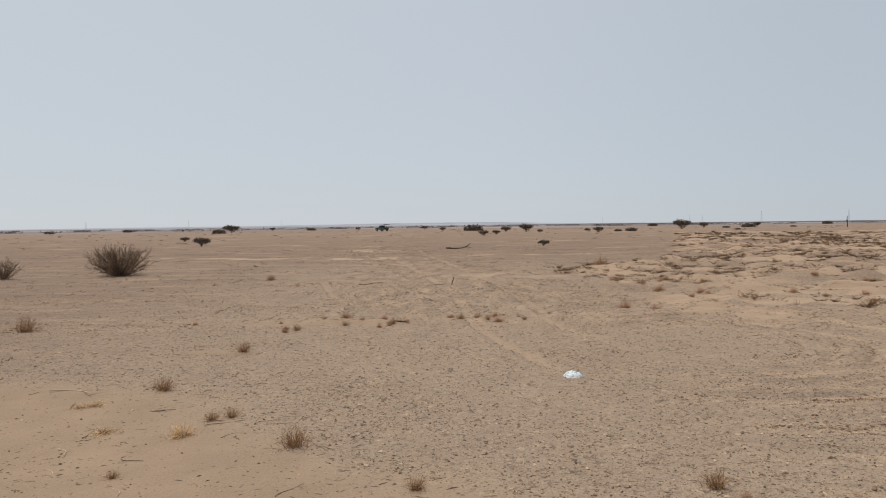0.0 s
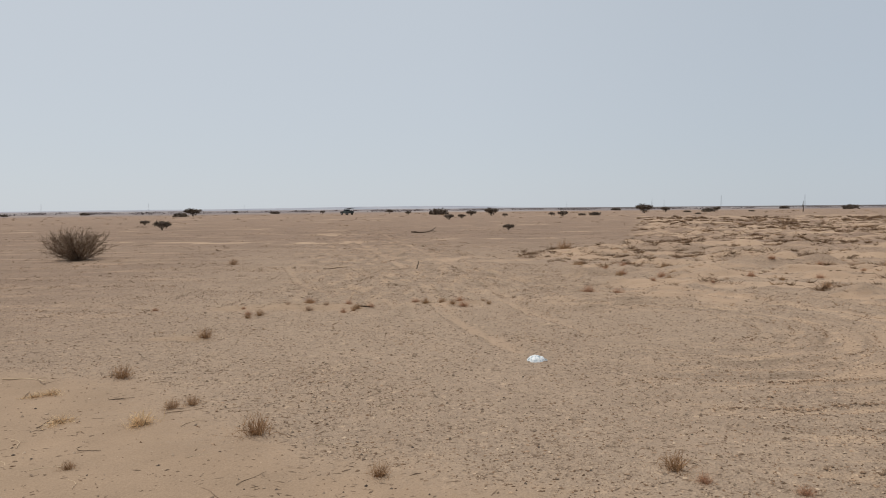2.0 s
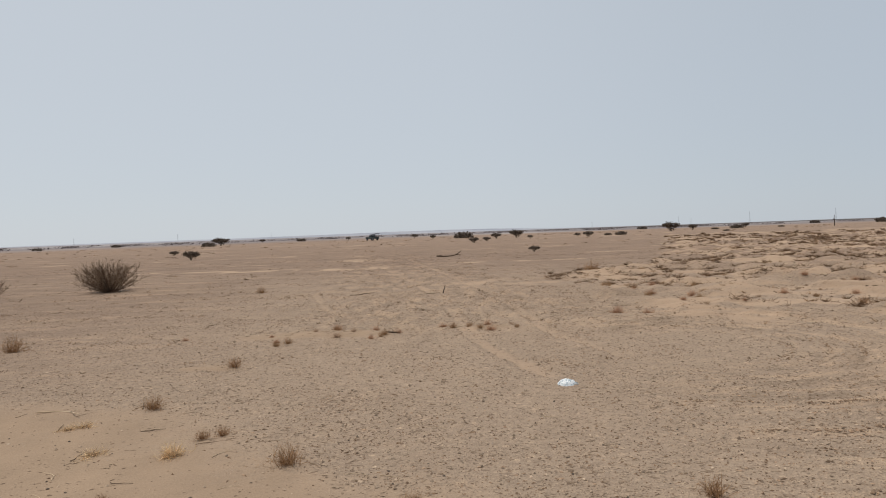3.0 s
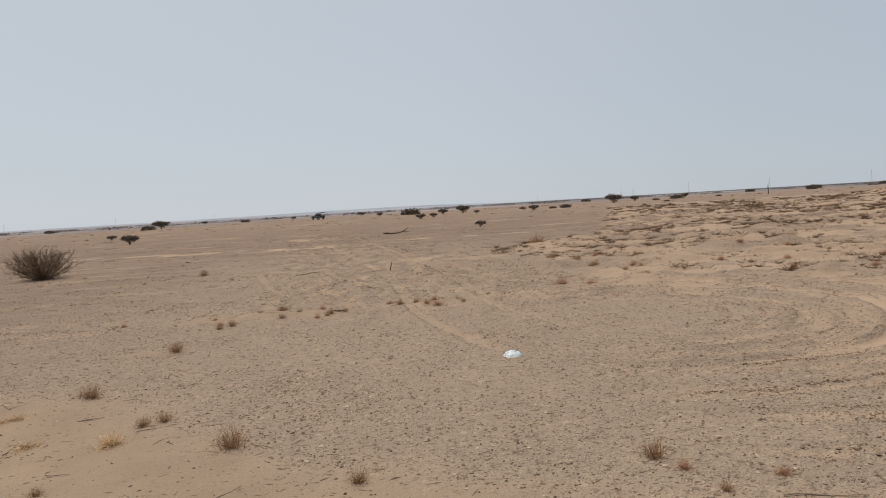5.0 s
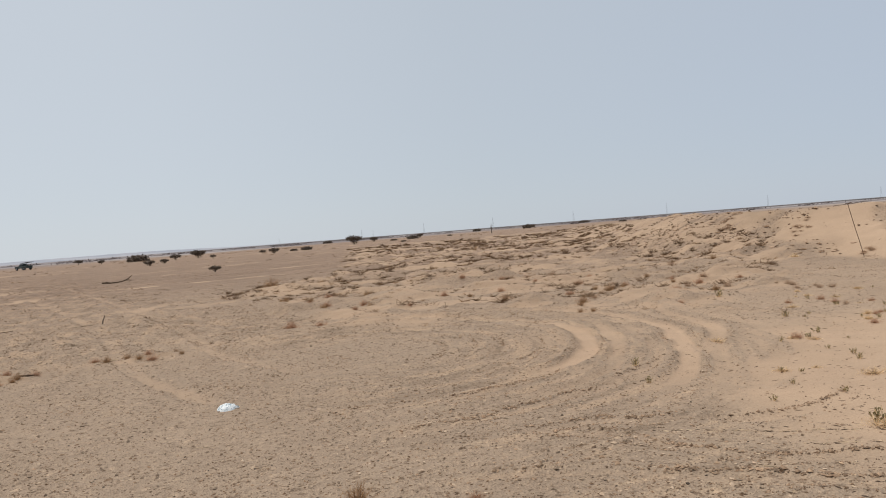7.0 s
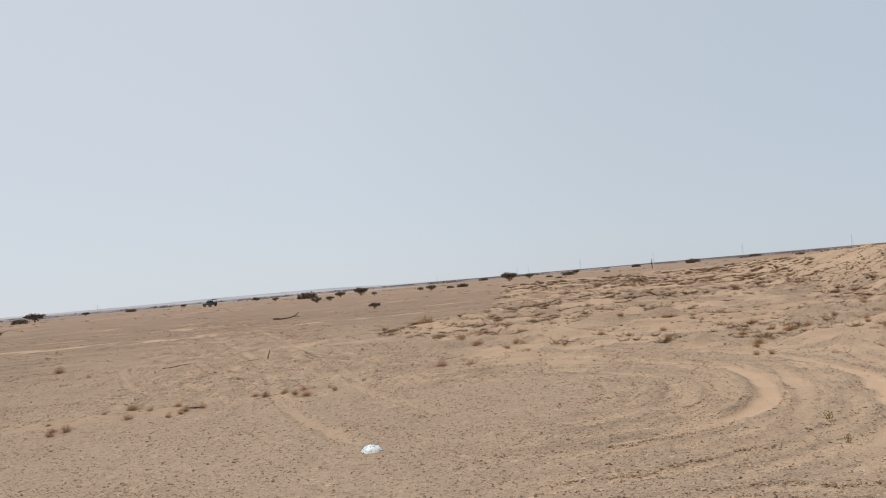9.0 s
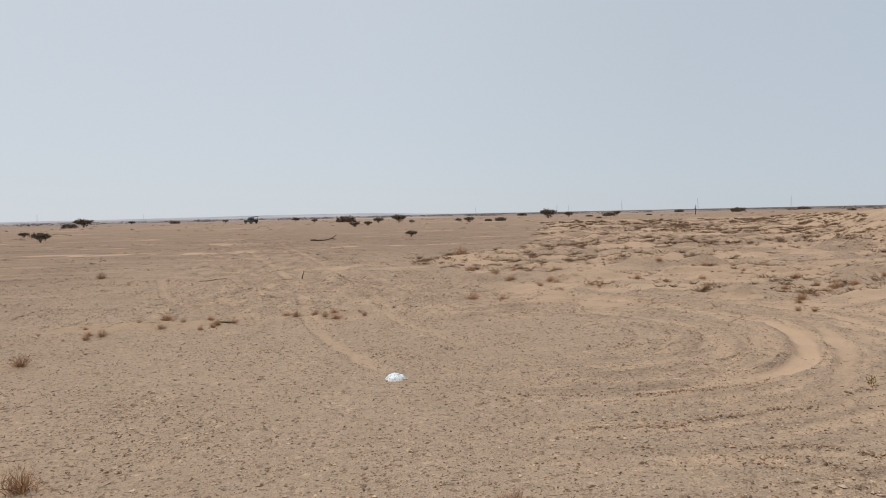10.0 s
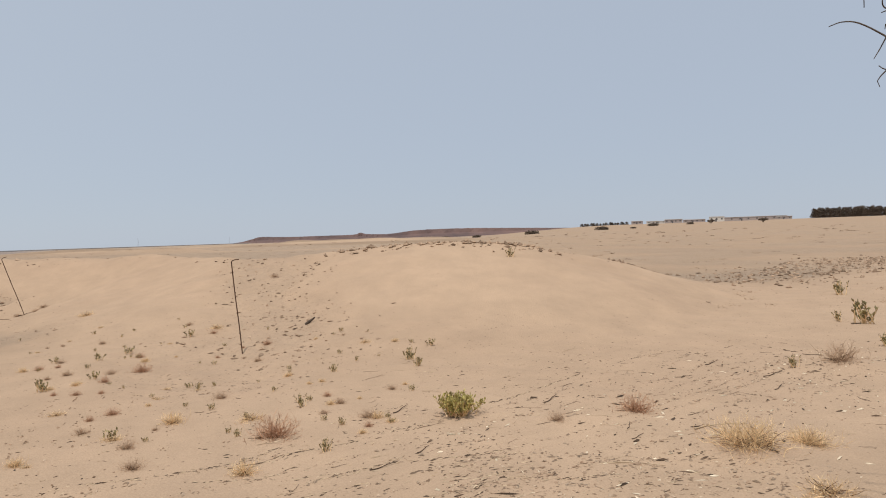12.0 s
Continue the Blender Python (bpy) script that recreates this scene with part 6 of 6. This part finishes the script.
for a, d, ln, h, wall, text, w in ((113.6, 600, 9, 2.4, OCHRE, "small ochre hut far across the plain", 2), (115.2, 640, 20, 2.0, WHITE, "long whitewashed house far across the plain", 5),
                                   (116.3, 620, 14, 2.9, OCHRE, "ochre house with a flat roof", 4), (117.8, 650, 18, 2.4, OCHRE, "low ochre house with a flat roof", 4), (119.4, 640, 12, 4.0, WHITE, "white two-storey house with a flat roof", 3),
                                   (121.6, 690, 62, 3.4, OCHRE, "long low shed with a pale roof", 9), (124.0, 680, 12, 2.6, OCHRE, "ochre house beside the plantation", 3)):
    x, y = bearing(a, d, 0.9, 0.5)
    put(house(ln, 8, h, wall, text, w), x, y, -a)


def plantation_tree(label):
    root = tagged(new("plantation_tree"), label, "tree")
    wood, crown = Buf(), Buf()
    wood.tube([(0, 0, -0.3), (0.1, 0, 3), (0, 0.05, 6.8)], 0.18, 0.04, 5)
    for _ in range(330):
        t = RNG.uniform(0, 1)
        a, r = RNG.uniform(0, 6.283), 2.7 * (1 - 0.75 * t**2.2) * RNG.uniform(0, 1) ** 0.5
        s = RNG.uniform(0.35, 0.65)
        crown.leaf((r * math.cos(a), r * math.sin(a), 0.1 + 6.9 * t), RNG.normal(0, 1, 3), s * 2, s * 0.6)
    part("trunk", wood, TWIG, root)
    part("crown", crown, FARLEAF, root)
    return root


PLANTED = [plantation_tree("dark dense windbreak tree in a long row"), plantation_tree("dark slender windbreak tree in a long row")]
n = 0
for row in range(2):
    for k in range(24):
        a = 125.9 + 0.27 * k + RNG.normal(0, 0.03) + row * 0.1
        x, y = bearing(a, 610 + row * 9 + RNG.normal(0, 1), 0.9, 0.5)
        t = PLANTED[n % 2]
        s = RNG.uniform(0.85, 1.1)
        (put if n < 2 else spread)(t, x, y, RNG.uniform(0, 360), s)["group"] = "windbreak plantation"
        n += 1
for k in range(16):
    x, y = bearing(109.4 + 0.23 * k + RNG.normal(0, 0.05), 700, 0.9, 0.5)
    spread(PLANTED[k % 2], x, y, RNG.uniform(0, 360), RNG.uniform(0.6, 0.9), height=0.55)["group"] = "windbreak plantation"


# ---- the bare tree beside the path ----
def bare_tree():
    ex, ey, ez = 0.93, 0.51, 1.585
    root = tagged(new("bare_thorn_tree"), "bare thorn tree with crooked grey branches", "tree")

    def spot(heading, pitch, r):
        x, y = bearing(heading, r * math.cos(radians(pitch)), ex, ey)
        return Vector((x, y, ez + r * math.sin(radians(pitch))))

    x0, y0 = bearing(141, 4.5, ex, ey)
    g = gz(x0, y0)
    fork = Vector((x0 - 0.05, y0 + 0.05, g + 1.15))
    b = Buf()
    b.tube([(x0, y0, g - 0.2), (x0 + 0.06, y0, g + 0.5), fork], 0.11, 0.075, 8)
    part("trunk", b, BUSHWOOD, root, "grey rough-barked trunk", True)
    reach = [[fork, spot(136, 6, 4.3), spot(132.5, 10.6, 4.1), spot(130.5, 12.4, 4.1), spot(128.93, 13.54, 4.1), spot(127.9, 13.8, 4.1), spot(127.05, 13.63, 4.1)],
             [fork, spot(137, 9, 4.5), spot(133, 13, 4.4), spot(130.9, 14.0, 4.3), spot(130.3, 14.5, 4.3), spot(130.45, 15.4, 4.3)],
             [spot(137, 7, 4.3), spot(133, 9.4, 4.2), spot(130.9, 10.1, 4.2), spot(130.3, 10.35, 4.2), spot(130.0, 10.6, 4.2)],
             [fork, spot(138, 14, 4.6), spot(133, 18, 4.6), spot(130.2, 17.4, 4.5), spot(129.3, 16.2, 4.5), spot(129.22, 14.5, 4.5)],
             [fork, spot(146, 14, 5.0), spot(150, 20, 5.2), spot(152, 24, 5.4)], [fork, spot(143, 18, 4.2), spot(144, 26, 4.0), spot(142, 32, 4.0)],
             [fork, spot(139, 20, 5.2), spot(137, 27, 5.4)]]
    for k, q in enumerate(reach):
        c = Buf()
        c.tube(smooth_line([tuple(p) for p in q], 4), 0.0065 if k != 2 else 0.0045, 0.0022, 6)
        part("limb", c, TWIG, root, smooth=True)
    short = [[spot(130.5, 12.45, 4.1), spot(130.1, 11.7, 4.1), spot(129.72, 11.08, 4.08)], [spot(130.45, 10.25, 4.2), spot(130.1, 9.9, 4.2), spot(129.9, 9.6, 4.2), spot(130.05, 9.17, 4.2)],
             [spot(130.9, 13.6, 4.3), spot(130.45, 13.2, 4.3), spot(130.4, 12.9, 4.3)], [spot(130.6, 14.1, 4.3), spot(130.2, 14.0, 4.3)]]
    for _ in range(46):
        q = reach[RNG.integers(3, 7)]
        k = RNG.integers(1, len(q) - 1)
        if q is reach[3] and k >= 2:
            continue
        p = q[k].lerp(q[k + 1], RNG.uniform(0, 1))
        short.append(arc_points(p, RNG.normal(0, 1, 3) + np.array((0.6, -0.6, 0.3)), RNG.uniform(0.2, 0.5), 0.05, 4, 0.25))
    for q in short:
        c = Buf()
        c.tube(q, 0.0036, 0.0018, 5)
        part("twig", c, TWIG, root)
    return root


bare_tree()

# dark chunk of wood on the slope
chunk = tagged(new("wood_chunk"), "dark slanting chunk of dead wood in the sand slope", "wood")
b = Buf()
b.tube([(0.02, 0.12, -0.04), (0.0, 0.04, 0.03), (0.01, -0.05, 0.09), (-0.01, -0.12, 0.15)], 0.05, 0.022, 7)
part("stem", b, TWIG, chunk)
put(chunk, 13.0, 1.05, 0, 0.62)
